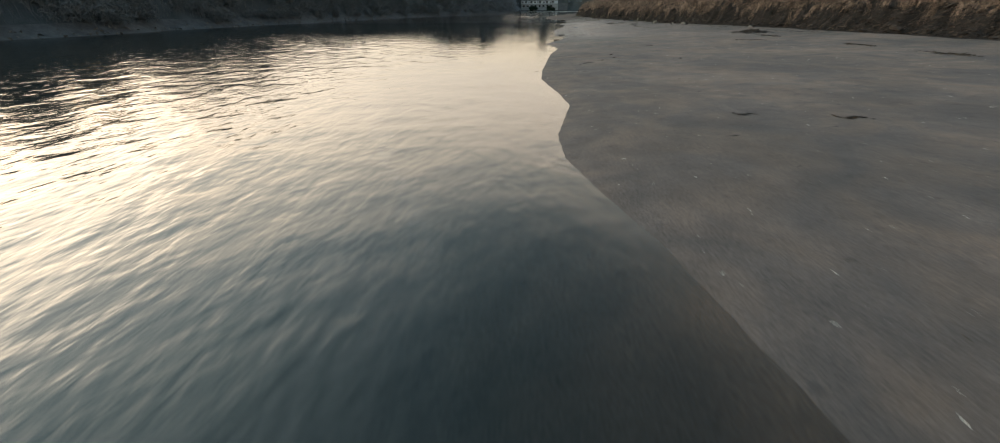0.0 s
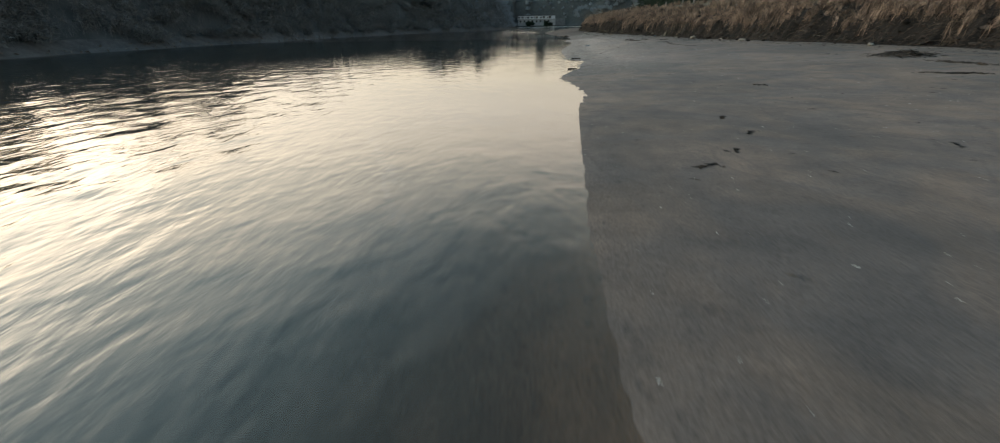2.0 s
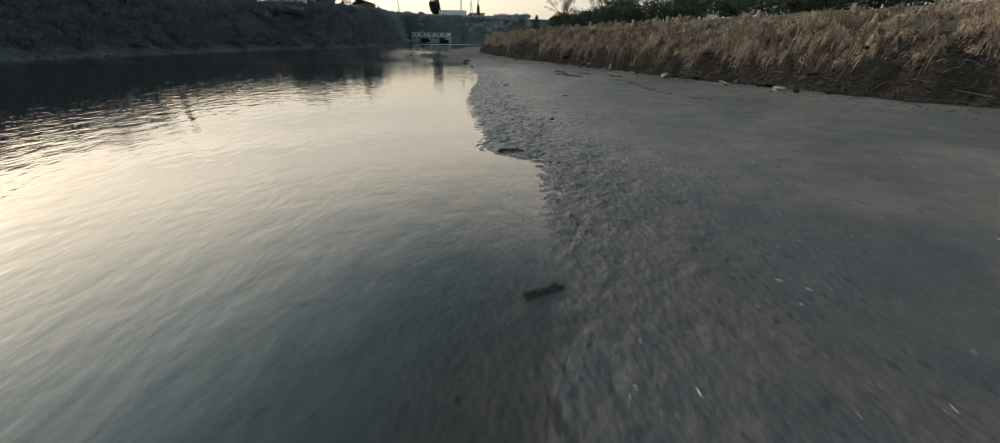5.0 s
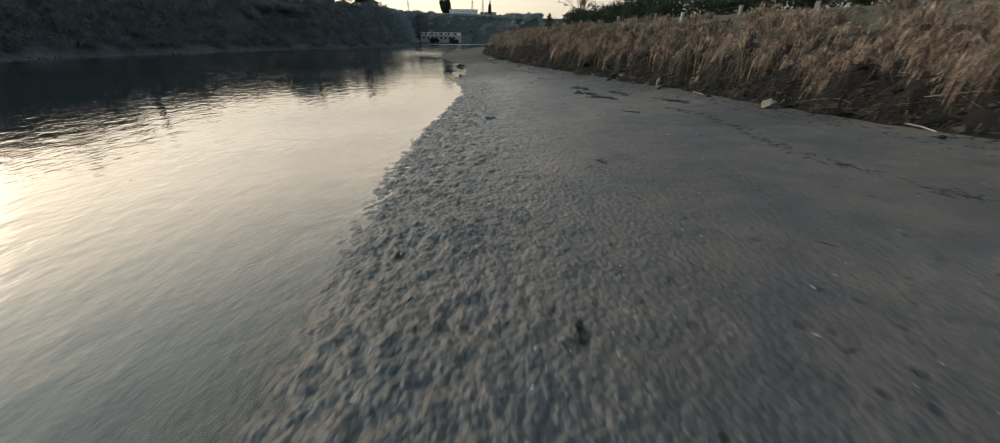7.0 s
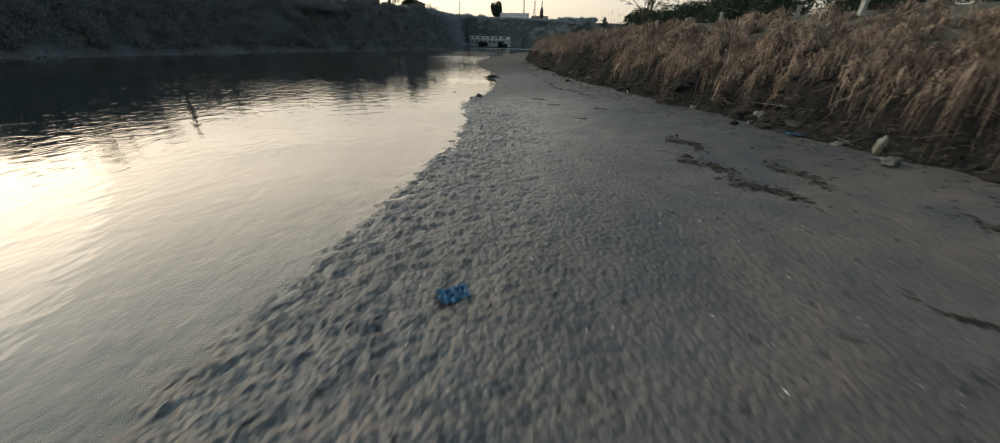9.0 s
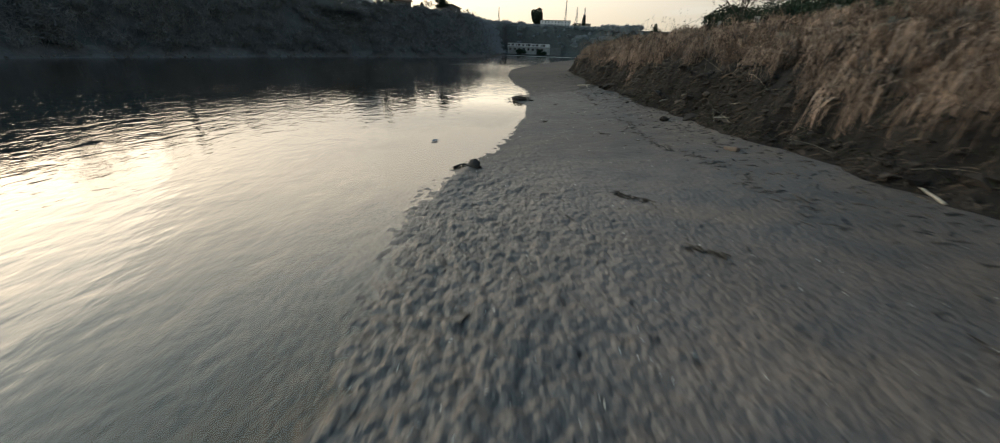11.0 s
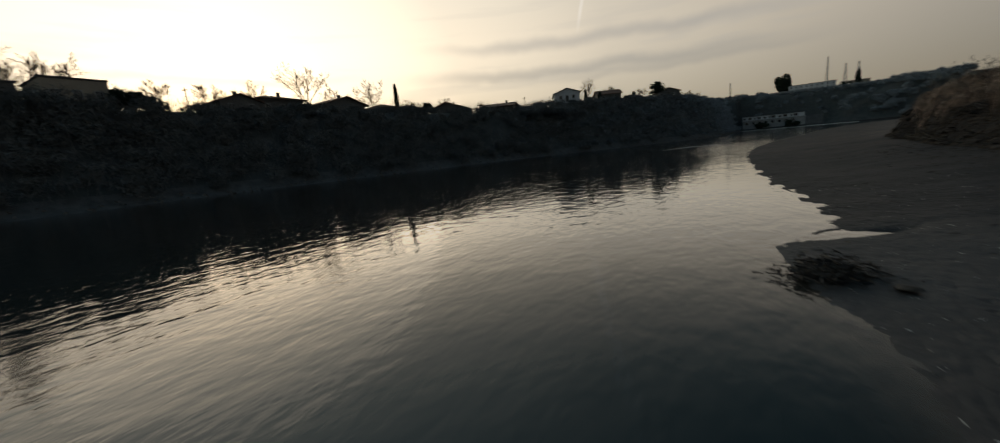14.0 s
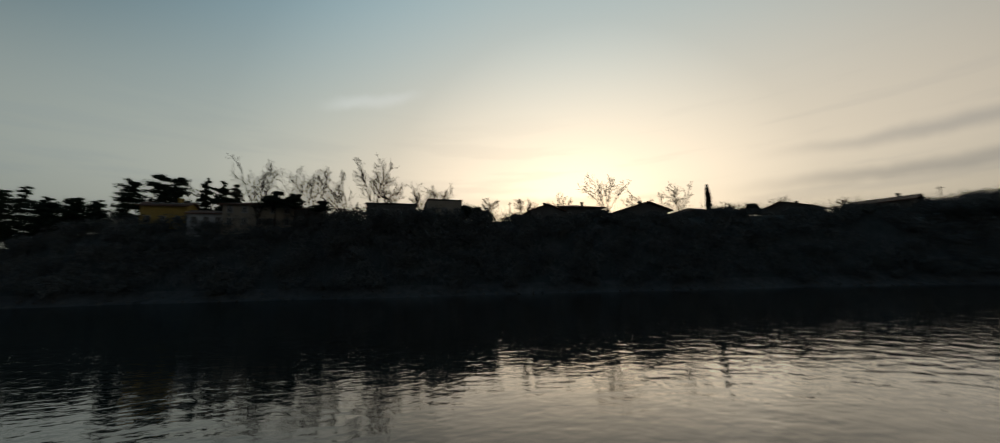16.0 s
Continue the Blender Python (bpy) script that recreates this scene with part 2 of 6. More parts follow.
def mud_material():
    """Wet river silt: grey-brown, matt on the lumps, with a film of water in the hollows and drier ground up the beach."""
    m = material("mud", (0.12, 0.11, 0.10), 0.6, 0.30)
    nt = m.node_tree
    N, L = nt.nodes.new, nt.links.new
    b = nt.nodes["Principled BSDF"]
    co = N("ShaderNodeTexCoord")
    big, mid, fine = N("ShaderNodeTexNoise"), N("ShaderNodeTexNoise"), N("ShaderNodeTexNoise")
    for n, s, d in ((big, 0.16, 4), (mid, 1.3, 3), (fine, 9.0, 5)):
        n.inputs["Scale"].default_value, n.inputs["Detail"].default_value = s, d
        L(co.outputs["Object"], n.inputs["Vector"])
    big.inputs["Distortion"].default_value = 0.6
    wet = N("ShaderNodeAttribute")
    wet.attribute_name = "wet"
    r1 = N("ShaderNodeValToRGB")
    r1.color_ramp.elements[0].position, r1.color_ramp.elements[0].color = 0.36, (0.090, 0.0755, 0.067, 1)
    r1.color_ramp.elements[1].position, r1.color_ramp.elements[1].color = 0.66, (0.163, 0.1275, 0.108, 1)
    L(big.outputs["Fac"], r1.inputs["Fac"])
    r2 = N("ShaderNodeValToRGB")
    r2.color_ramp.elements[0].position, r2.color_ramp.elements[0].color = 0.30, (0.76, 0.77, 0.78, 1)
    r2.color_ramp.elements[1].position, r2.color_ramp.elements[1].color = 0.68, (1.08, 1.05, 1.02, 1)
    L(mid.outputs["Fac"], r2.inputs["Fac"])
    mul = N("ShaderNodeMixRGB")
    mul.blend_type = "MULTIPLY"
    mul.inputs["Fac"].default_value = 1.0
    L(r1.outputs["Color"], mul.inputs["Color1"])
    L(r2.outputs["Color"], mul.inputs["Color2"])
    dry = N("ShaderNodeMixRGB")
    dry.blend_type = "MULTIPLY"
    dry.inputs["Color2"].default_value = (0.115, 0.135, 0.16, 1)
    L(wet.outputs["Fac"], dry.inputs["Fac"])
    grit = N("ShaderNodeTexNoise")
    grit.inputs["Scale"].default_value, grit.inputs["Detail"].default_value, grit.inputs["Roughness"].default_value = 26.0, 4, 0.7
    L(co.outputs["Object"], grit.inputs["Vector"])
    r3 = N("ShaderNodeValToRGB")
    r3.color_ramp.elements[0].position, r3.color_ramp.elements[0].color = 0.34, (0.55, 0.55, 0.56, 1)
    r3.color_ramp.elements[1].position, r3.color_ramp.elements[1].color = 0.64, (1.30, 1.28, 1.26, 1)
    L(grit.outputs["Fac"], r3.inputs["Fac"])
    sandy = N("ShaderNodeMixRGB")
    sandy.blend_type = "MULTIPLY"
    sandy.inputs["Fac"].default_value = 1.0
    L(mul.outputs["Color"], sandy.inputs["Color1"])
    L(r3.outputs["Color"], sandy.inputs["Color2"])
    L(sandy.outputs["Color"], dry.inputs["Color1"])
    # wetness from the ground's wet value, broken up by the middle noise
    ws = N("ShaderNodeMath")
    ws.operation = "MULTIPLY_ADD"
    ws.inputs[1].default_value, ws.inputs[2].default_value = 0.6, -0.30
    L(mid.outputs["Fac"], ws.inputs[0])
    wa = N("ShaderNodeMath")
    wa.operation = "ADD"
    wa.use_clamp = True
    L(ws.outputs["Value"], wa.inputs[0])
    L(wet.outputs["Fac"], wa.inputs[1])
    rg = N("ShaderNodeMapRange")
    rg.inputs["To Min"].default_value, rg.inputs["To Max"].default_value = 0.92, 0.74
    L(wa.outputs["Value"], rg.inputs["Value"])
    trod = N("ShaderNodeAttribute")
    trod.attribute_name = "trodden"
    sheen = N("ShaderNodeMath")
    sheen.operation, sheen.inputs[1].default_value = "MULTIPLY_ADD", -0.48
    L(trod.outputs["Fac"], sheen.inputs[0])
    L(rg.outputs["Result"], sheen.inputs[2])
    L(sheen.outputs["Value"], b.inputs["Roughness"])
    # past the wrack the silt's specular is turned down, to hold its tone low
    dulled, shine = N("ShaderNodeAttribute"), N("ShaderNodeMapRange")
    dulled.attribute_name = "dulled"
    shine.inputs["To Min"].default_value, shine.inputs["To Max"].default_value = 0.5, 0.14
    L(dulled.outputs["Fac"], shine.inputs["Value"])
    L(shine.outputs["Result"], b.inputs["Specular IOR Level"])
    warp = N("ShaderNodeVectorMath")
    warp.operation = "MULTIPLY_ADD"
    warp.inputs[1].default_value = (0.12, 0.12, 0.0)
    L(fine.outputs["Color"], warp.inputs[0])
    L(co.outputs["Object"], warp.inputs[2])
    clot = N("ShaderNodeTexVoronoi")
    clot.feature = "SMOOTH_F1"
    clot.inputs["Scale"].default_value, clot.inputs["Smoothness"].default_value = 8.5, 0.35
    L(warp.outputs["Vector"], clot.inputs["Vector"])
    dome = N("ShaderNodeMath")
    dome.operation = "SUBTRACT"
    dome.inputs[0].default_value = 1.0
    L(clot.outputs["Distance"], dome.inputs[1])
    bp3 = N("ShaderNodeBump")
    ts = N("ShaderNodeMapRange")
    ts.inputs["To Min"].default_value, ts.inputs["To Max"].default_value = 0.06, 0.60
    L(trod.outputs["Fac"], ts.inputs["Value"])
    L(ts.outputs["Result"], bp3.inputs["Strength"])
    bp3.inputs["Distance"].default_value = 0.08
    L(dome.outputs["Value"], bp3.inputs["Height"])
    bp2, bp = N("ShaderNodeBump"), N("ShaderNodeBump")
    L(bp3.outputs["Normal"], bp2.inputs["Normal"])
    bp.inputs["Strength"].default_value, bp.inputs["Distance"].default_value = 0.25, 0.025
    bp2.inputs["Strength"].default_value, bp2.inputs["Distance"].default_value = 0.4, 0.10
    L(fine.outputs["Fac"], bp.inputs["Height"])
    L(mid.outputs["Fac"], bp2.inputs["Height"])
    # small pits and prints, here and there, darker in colour as well as dented
    pit = N("ShaderNodeTexVoronoi")
    pit.inputs["Scale"].default_value = 3.0
    L(warp.outputs["Vector"], pit.inputs["Vector"])
    sepc = N("ShaderNodeSeparateColor")
    L(pit.outputs["Color"], sepc.inputs["Color"])
    size = N("ShaderNodeMapRange")
    size.inputs["From Min"].default_value, size.inputs["To Min"].default_value, size.inputs["To Max"].default_value = 0.15, 0.0, 0.30
    L(sepc.outputs["Red"], size.inputs["Value"])
    deepness = N("ShaderNodeMath")
    deepness.operation = "SUBTRACT"
    L(size.outputs["Result"], deepness.inputs[0])
    L(pit.outputs["Distance"], deepness.inputs[1])
    hole = N("ShaderNodeMapRange")
    hole.interpolation_type = "SMOOTHSTEP"
    hole.inputs["From Min"].default_value, hole.inputs["From Max"].default_value = -0.03, 0.13
    L(deepness.outputs["Value"], hole.inputs["Value"])
    sodden = N("ShaderNodeMixRGB")
    sodden.blend_type = "MULTIPLY"
    sodden.inputs["Color2"].default_value = (0.42, 0.42, 0.43, 1)
    often = N("ShaderNodeMapRange")
    often.inputs["To Min"].default_value, often.inputs["To Max"].default_value = 0.22, 1.0
    L(trod.outputs["Fac"], often.inputs["Value"])
    print_mask = N("ShaderNodeMath")
    print_mask.operation = "MULTIPLY"
    L(hole.outputs["Result"], print_mask.inputs[0])
    L(often.outputs["Result"], print_mask.inputs[1])
    L(print_mask.outputs["Value"], sodden.inputs["Fac"])
    # tan and grey drifts of silt, and thin dark runnels that drain across it
    drift, hue = N("ShaderNodeTexNoise"), N("ShaderNodeValToRGB")
    drift.inputs["Scale"].default_value, drift.inputs["Detail"].default_value, drift.inputs["Distortion"].default_value = 0.33, 3, 1.4
    L(co.outputs["Object"], drift.inputs["Vector"])
    hue.color_ramp.elements[0].position, hue.color_ramp.elements[0].color = 0.38, (0.84, 0.88, 0.93, 1)
    hue.color_ramp.elements[1].position, hue.color_ramp.elements[1].color = 0.64, (1.20, 1.12, 1.04, 1)
    L(drift.outputs["Fac"], hue.inputs["Fac"])
    drifted = N("ShaderNodeMixRGB")
    drifted.blend_type = "MULTIPLY"
    drifted.inputs["Fac"].default_value = 1.0
    L(dry.outputs["Color"], drifted.inputs["Color1"])
    L(hue.outputs["Color"], drifted.inputs["Color2"])
    vein, band, thin = N("ShaderNodeTexNoise"), N("ShaderNodeMath"), N("ShaderNodeMath")
    vein.inputs["Scale"].default_value, vein.inputs["Detail"].default_value, vein.inputs["Distortion"].default_value = 0.16, 2, 1.0
    L(co.outputs["Object"], vein.inputs["Vector"])
    band.operation, band.inputs[1].default_value = "SUBTRACT", 0.56
    thin.operation = "ABSOLUTE"
    L(vein.outputs["Fac"], band.inputs[0])
    L(band.outputs["Value"], thin.inputs[0])
    runnel = N("ShaderNodeMapRange")
    runnel.interpolation_type = "SMOOTHSTEP"
    runnel.inputs["From Min"].default_value, runnel.inputs["From Max"].default_value = 0.012, 0.0
    runnel.inputs["To Max"].default_value = 0.55
    L(thin.outputs["Value"], runnel.inputs["Value"])
    broken = N("ShaderNodeMath")
    broken.operation = "MULTIPLY"
    L(runnel.outputs["Result"], broken.inputs[0])
    L(mid.outputs["Fac"], broken.inputs[1])
    drained = N("ShaderNodeMixRGB")
    drained.blend_type = "MULTIPLY"
    drained.inputs["Color2"].default_value = (0.45, 0.47, 0.50, 1)
    L(broken.outputs["Value"], drained.inputs["Fac"])
    L(drifted.outputs["Color"], drained.inputs["Color1"])
    L(drained.outputs["Color"], sodden.inputs["Color1"])
    L(sodden.outputs["Color"], b.inputs["Base Color"])
    bp4 = N("ShaderNodeBump")
    bp4.invert = True
    bp4.inputs["Strength"].default_value, bp4.inputs["Distance"].default_value = 0.7, 0.05
    L(print_mask.outputs["Value"], bp4.inputs["Height"])
    L(bp2.outputs["Normal"], bp4.inputs["Normal"])
    L(bp4.outputs["Normal"], bp.inputs["Normal"])
    L(bp.outputs["Normal"], b.inputs["Normal"])
    return m


def water_material():
    """Murky river water: a rippled mirror over silt that shows through where it is shallow; livelier upstream."""
    m = bpy.data.materials.new("river_water")
    m.use_nodes = True
    nt = m.node_tree
    nt.nodes.clear()
    N, L = nt.nodes.new, nt.links.new
    out = N("ShaderNodeOutputMaterial")
    murk, clear, body = N("ShaderNodeBsdfDiffuse"), N("ShaderNodeBsdfTransparent"), N("ShaderNodeMixShader")
    murk.inputs["Color"].default_value = (0.0140, 0.0208, 0.0210, 1)
    clear.inputs["Color"].default_value = (0.86, 0.80, 0.72, 1)
    deep = N("ShaderNodeAttribute")
    deep.attribute_name = "murk"
    L(deep.outputs["Fac"], body.inputs["Fac"])
    L(clear.outputs["BSDF"], body.inputs[1])
    L(murk.outputs["BSDF"], body.inputs[2])
    gloss, top, fres = N("ShaderNodeBsdfGlossy"), N("ShaderNodeMixShader"), N("ShaderNodeLayerWeight")
    fres.inputs["Blend"].default_value = 0.5
    power, mirror = N("ShaderNodeMath"), N("ShaderNodeMapRange")
    power.operation = "POWER"
    # past y 110 the mirror curve steepens, tuned to the reflections' brightness
    mirror_bend, bend = N("ShaderNodeAttribute"), N("ShaderNodeMapRange")
    mirror_bend.attribute_name = "mirror_bend"
    bend.inputs["To Min"].default_value, bend.inputs["To Max"].default_value = 3.1, 6.4
    L(mirror_bend.outputs["Fac"], bend.inputs["Value"])
    L(bend.outputs["Result"], power.inputs[1])
    gain, graze = N("ShaderNodeMath"), N("ShaderNodeMath")
    gain.operation, gain.inputs[1].default_value, gain.inputs[2].default_value = "MULTIPLY_ADD", 0.17, 1.0
    graze.operation, graze.use_clamp = "MULTIPLY", True
    L(mirror_bend.outputs["Fac"], gain.inputs[0])
    L(fres.outputs["Facing"], graze.inputs[0])
    L(gain.outputs["Value"], graze.inputs[1])
    L(graze.outputs["Value"], power.inputs[0])
    mirror.inputs["To Min"].default_value = 0.026
    crest = N("ShaderNodeMapRange")
    crest.inputs["To Min"].default_value, crest.inputs["To Max"].default_value = 0.78, 1.0
    L(mirror_bend.outputs["Fac"], crest.inputs["Value"])
    L(crest.outputs["Result"], mirror.inputs["To Max"])
    L(power.outputs["Value"], mirror.inputs["Value"])
    L(mirror.outputs["Result"], top.inputs["Fac"])
    L(body.outputs["Shader"], top.inputs[1])
    L(gloss.outputs["BSDF"], top.inputs[2])
    L(top.outputs["Shader"], out.inputs["Surface"])
    co = N("ShaderNodeTexCoord")

    def ripple(scale, stretch, turn, detail, distortion=0.0):
        mp = N("ShaderNodeMapping")
        mp.inputs["Rotation"].default_value = (0, 0, radians(turn))
        mp.inputs["Scale"].default_value = stretch
        L(co.outputs["Object"], mp.inputs["Vector"])
        n = N("ShaderNodeTexNoise")
        n.inputs["Scale"].default_value, n.inputs["Detail"].default_value, n.inputs["Distortion"].default_value = scale, detail, distortion
        L(mp.outputs["Vector"], n.inputs["Vector"])
        return n

    rough_w = N("ShaderNodeAttribute")
    rough_w.attribute_name = "lively"
    dull = N("ShaderNodeMapRange")
    dull.inputs["To Min"].default_value, dull.inputs["To Max"].default_value = 0.04, 0.075
    L(rough_w.outputs["Fac"], dull.inputs["Value"])
    L(dull.outputs["Result"], gloss.inputs["Roughness"])
    swell = ripple(0.42, (1.0, 0.60, 1), -30, 1.5, 0.2)
    chop = ripple(1.15, (1.15, 0.80, 1), -40, 2, 0.25)
    fine = ripple(3.4, (1.4, 0.7, 1), -35, 2, 0.2)
    patch = ripple(0.06, (1, 0.6, 1), 10, 3)
    # in the fast reach normals tilt to the camera's side to reflect more sky
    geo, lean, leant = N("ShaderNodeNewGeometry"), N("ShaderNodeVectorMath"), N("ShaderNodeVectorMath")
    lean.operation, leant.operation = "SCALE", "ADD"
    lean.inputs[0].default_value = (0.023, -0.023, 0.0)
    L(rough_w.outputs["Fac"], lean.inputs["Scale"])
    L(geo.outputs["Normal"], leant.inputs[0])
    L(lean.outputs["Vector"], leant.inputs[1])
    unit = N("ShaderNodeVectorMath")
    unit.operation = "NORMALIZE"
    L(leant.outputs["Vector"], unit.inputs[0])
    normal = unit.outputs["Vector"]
    for n, dist, calm, live in ((swell, 0.30, 0.040, 0.07), (chop, 0.13, 0.145, 0.33), (fine, 0.045, 0.14, 0.27)):
        st = N("ShaderNodeMapRange")
        st.inputs["To Min"].default_value, st.inputs["To Max"].default_value = calm, live
        L(rough_w.outputs["Fac"], st.inputs["Value"])
        pm = N("ShaderNodeMapRange")
        pm.inputs["From Min"].default_value, pm.inputs["From Max"].default_value = 0.35, 0.65
        pm.inputs["To Min"].default_value, pm.inputs["To Max"].default_value = 0.55, 1.35
        L(patch.outputs["Fac"], pm.inputs["Value"])
        mm = N("ShaderNodeMath")
        mm.operation = "MULTIPLY"
        L(st.outputs["Result"], mm.inputs[0])
        L(pm.outputs["Result"], mm.inputs[1])
        bp = N("ShaderNodeBump")
        bp.inputs["Distance"].default_value = dist
        L(mm.outputs["Value"], bp.inputs["Strength"])
        L(n.outputs["Fac"], bp.inputs["Height"])
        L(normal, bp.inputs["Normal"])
        normal = bp.outputs["Normal"]
    L(normal, gloss.inputs["Normal"])
    L(normal, fres.inputs["Normal"])
    return m


MUD = mud_material()
WATER = water_material()
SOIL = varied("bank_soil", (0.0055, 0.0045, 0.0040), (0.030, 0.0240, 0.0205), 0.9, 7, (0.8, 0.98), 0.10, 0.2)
TURF = varied("dry_turf", (0.052, 0.045, 0.030), (0.135, 0.108, 0.072), 0.7, 14, (0.85, 0.98), 0.04, 0.15)
LITTER = varied("hillside_litter", (0.040, 0.045, 0.044), (0.105, 0.108, 0.100), 0.4, 5, (0.88, 0.98), 0.08, 0.12)
SHINGLE = varied("river_shingle", (0.040, 0.040, 0.038), (0.140, 0.136, 0.127), 0.8, 7, (0.7, 0.95), 0.08, 0.25)
REED = varied("dry_reed", (0.054, 0.037, 0.0275), (0.370, 0.262, 0.195), 0.9, 6, (0.7, 0.92), 0.0, 0.2, "island")
def add_tone(m):
    """Lets each tuft be paler or darker than the next, by the mesh's own tone."""
    nt = m.node_tree
    b = nt.nodes["Principled BSDF"]
    src = b.inputs["Base Color"].links[0].from_socket
    at, mul = nt.nodes.new("ShaderNodeAttribute"), nt.nodes.new("ShaderNodeVectorMath")
    at.attribute_name = "tone"
    mul.operation = "SCALE"
    nt.links.new(src, mul.inputs[0])
    nt.links.new(at.outputs["Fac"], mul.inputs["Scale"])
    nt.links.new(mul.outputs["Vector"], b.inputs["Base Color"])


add_tone(REED)
CANE = varied("pale_cane", (0.12, 0.092, 0.065), (0.27, 0.22, 0.16), 2.0, 12, (0.6, 0.85), 0.0, 0.25, "island")
ROOT = varied("dark_roots", (0.024, 0.018, 0.013), (0.120, 0.085, 0.060), 2.0, 12, (0.8, 0.95), 0.0, 0.2, "island")
HERB = varied("dark_green_grass", (0.020, 0.028, 0.012), (0.060, 0.070, 0.030), 2.0, 12, (0.7, 0.9), 0.0, 0.25, "island")
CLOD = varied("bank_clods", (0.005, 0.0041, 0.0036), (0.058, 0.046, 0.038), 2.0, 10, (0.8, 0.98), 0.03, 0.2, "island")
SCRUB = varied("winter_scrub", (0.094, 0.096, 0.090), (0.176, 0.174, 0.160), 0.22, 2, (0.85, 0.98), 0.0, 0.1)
# the same scrub, its colour lifted and blued to imitate haze over distance
HAZED_SCRUB = varied("hazed_scrub", (0.195, 0.218, 0.228), (0.300, 0.325, 0.335), 0.15, 1.5, (0.85, 0.98), 0.0, 0.1)
NEEDLES = varied("conifer_needles", (0.010, 0.018, 0.011), (0.036, 0.055, 0.032), 0.6, 4, (0.75, 0.95), 0.0, 0.2)
BARK = varied("bark", (0.035, 0.029, 0.023), (0.11, 0.09, 0.07), 3, 20, (0.85, 0.97), 0.02, 0.15)
TWIG = varied("bare_twigs", (0.040, 0.032, 0.025), (0.10, 0.08, 0.06), 1, 8, (0.85, 0.97), 0.0, 0.15)
WOOD = varied("weathered_wood", (0.05, 0.042, 0.034), (0.15, 0.125, 0.10), 4, 30, (0.75, 0.95), 0.012, 0.2, "", (1, 1, 5))
DRIFT = varied("bleached_driftwood", (0.20, 0.175, 0.14), (0.42, 0.37, 0.30), 5, 30, (0.65, 0.9), 0.008, 0.25)
STONE = varied("pale_stone", (0.11, 0.098, 0.082), (0.26, 0.232, 0.195), 4, 22, (0.7, 0.95), 0.015, 0.25, "object")
SACK = varied("pale_sack", (0.13, 0.112, 0.085), (0.32, 0.28, 0.22), 3, 16, (0.6, 0.85), 0.012, 0.3)
BLUE = varied("blue_plastic", (0.018, 0.070, 0.120), (0.050, 0.165, 0.250), 6, 25, (0.3, 0.5), 0.006, 0.5)
RUST = varied("fired_clay", (0.12, 0.085, 0.065), (0.20, 0.145, 0.112), 5, 24, (0.75, 0.95), 0.008, 0.25)
WRACK = varied("river_wrack", (0.016, 0.013, 0.011), (0.065, 0.050, 0.038), 3, 18, (0.6, 0.9), 0.02, 0.35, "island")
SHELL = varied("pale_flecks", (0.45, 0.42, 0.36), (0.78, 0.75, 0.68), 5, 30, (0.4, 0.7), 0.0, 0.4, "island")
CONCRETE = varied("weathered_concrete", (0.20, 0.20, 0.19), (0.42, 0.41, 0.38), 0.35, 6, (0.8, 0.95), 0.03, 0.25)
QUAY = varied("dark_concrete", (0.05, 0.05, 0.048), (0.13, 0.125, 0.115), 0.5, 6, (0.8, 0.95), 0.03, 0.25)
LIMEWASH = varied("limewash", (0.42, 0.42, 0.42), (0.66, 0.66, 0.64), 0.3, 5, (0.8, 0.95), 0.01, 0.25)
YELLOW = varied("ochre_render", (0.40, 0.26, 0.06), (0.56, 0.38, 0.11), 0.5, 6, (0.8, 0.95), 0.01, 0.2)
BEIGE = varied("beige_render", (0.30, 0.25, 0.19), (0.44, 0.37, 0.28), 0.5, 6, (0.8, 0.95), 0.01, 0.2)
GREYWALL = varied("grey_render", (0.10, 0.095, 0.09), (0.18, 0.17, 0.15), 0.5, 6, (0.8, 0.95), 0.01, 0.2)
TILES = varied("roof_tiles", (0.085, 0.045, 0.030), (0.20, 0.105, 0.070), 0.8, 7, (0.75, 0.95), 0.05, 0.25)
FELT = varied("roof_felt", (0.04, 0.04, 0.042), (0.09, 0.09, 0.09), 0.8, 7, (0.8, 0.95), 0.02, 0.25)
FRAME = varied("window_paint", (0.30, 0.29, 0.27), (0.45, 0.44, 0.41), 3, 12, (0.5, 0.7), 0.0, 0.35)
GREYCONC = varied("grey_concrete", (0.07, 0.072, 0.072), (0.16, 0.16, 0.155), 0.4, 6, (0.8, 0.95), 0.03, 0.25)
GLASS = material("window_glass", (0.012, 0.014, 0.016), 0.06, 0.6)
STEEL = material("galvanised_steel", (0.28, 0.29, 0.30), 0.5, 0.5, 0.7)
POSTPAINT = varied("chalky_post", (0.16, 0.152, 0.14), (0.32, 0.305, 0.28), 4, 20, (0.75, 0.92), 0.01, 0.25, "object")

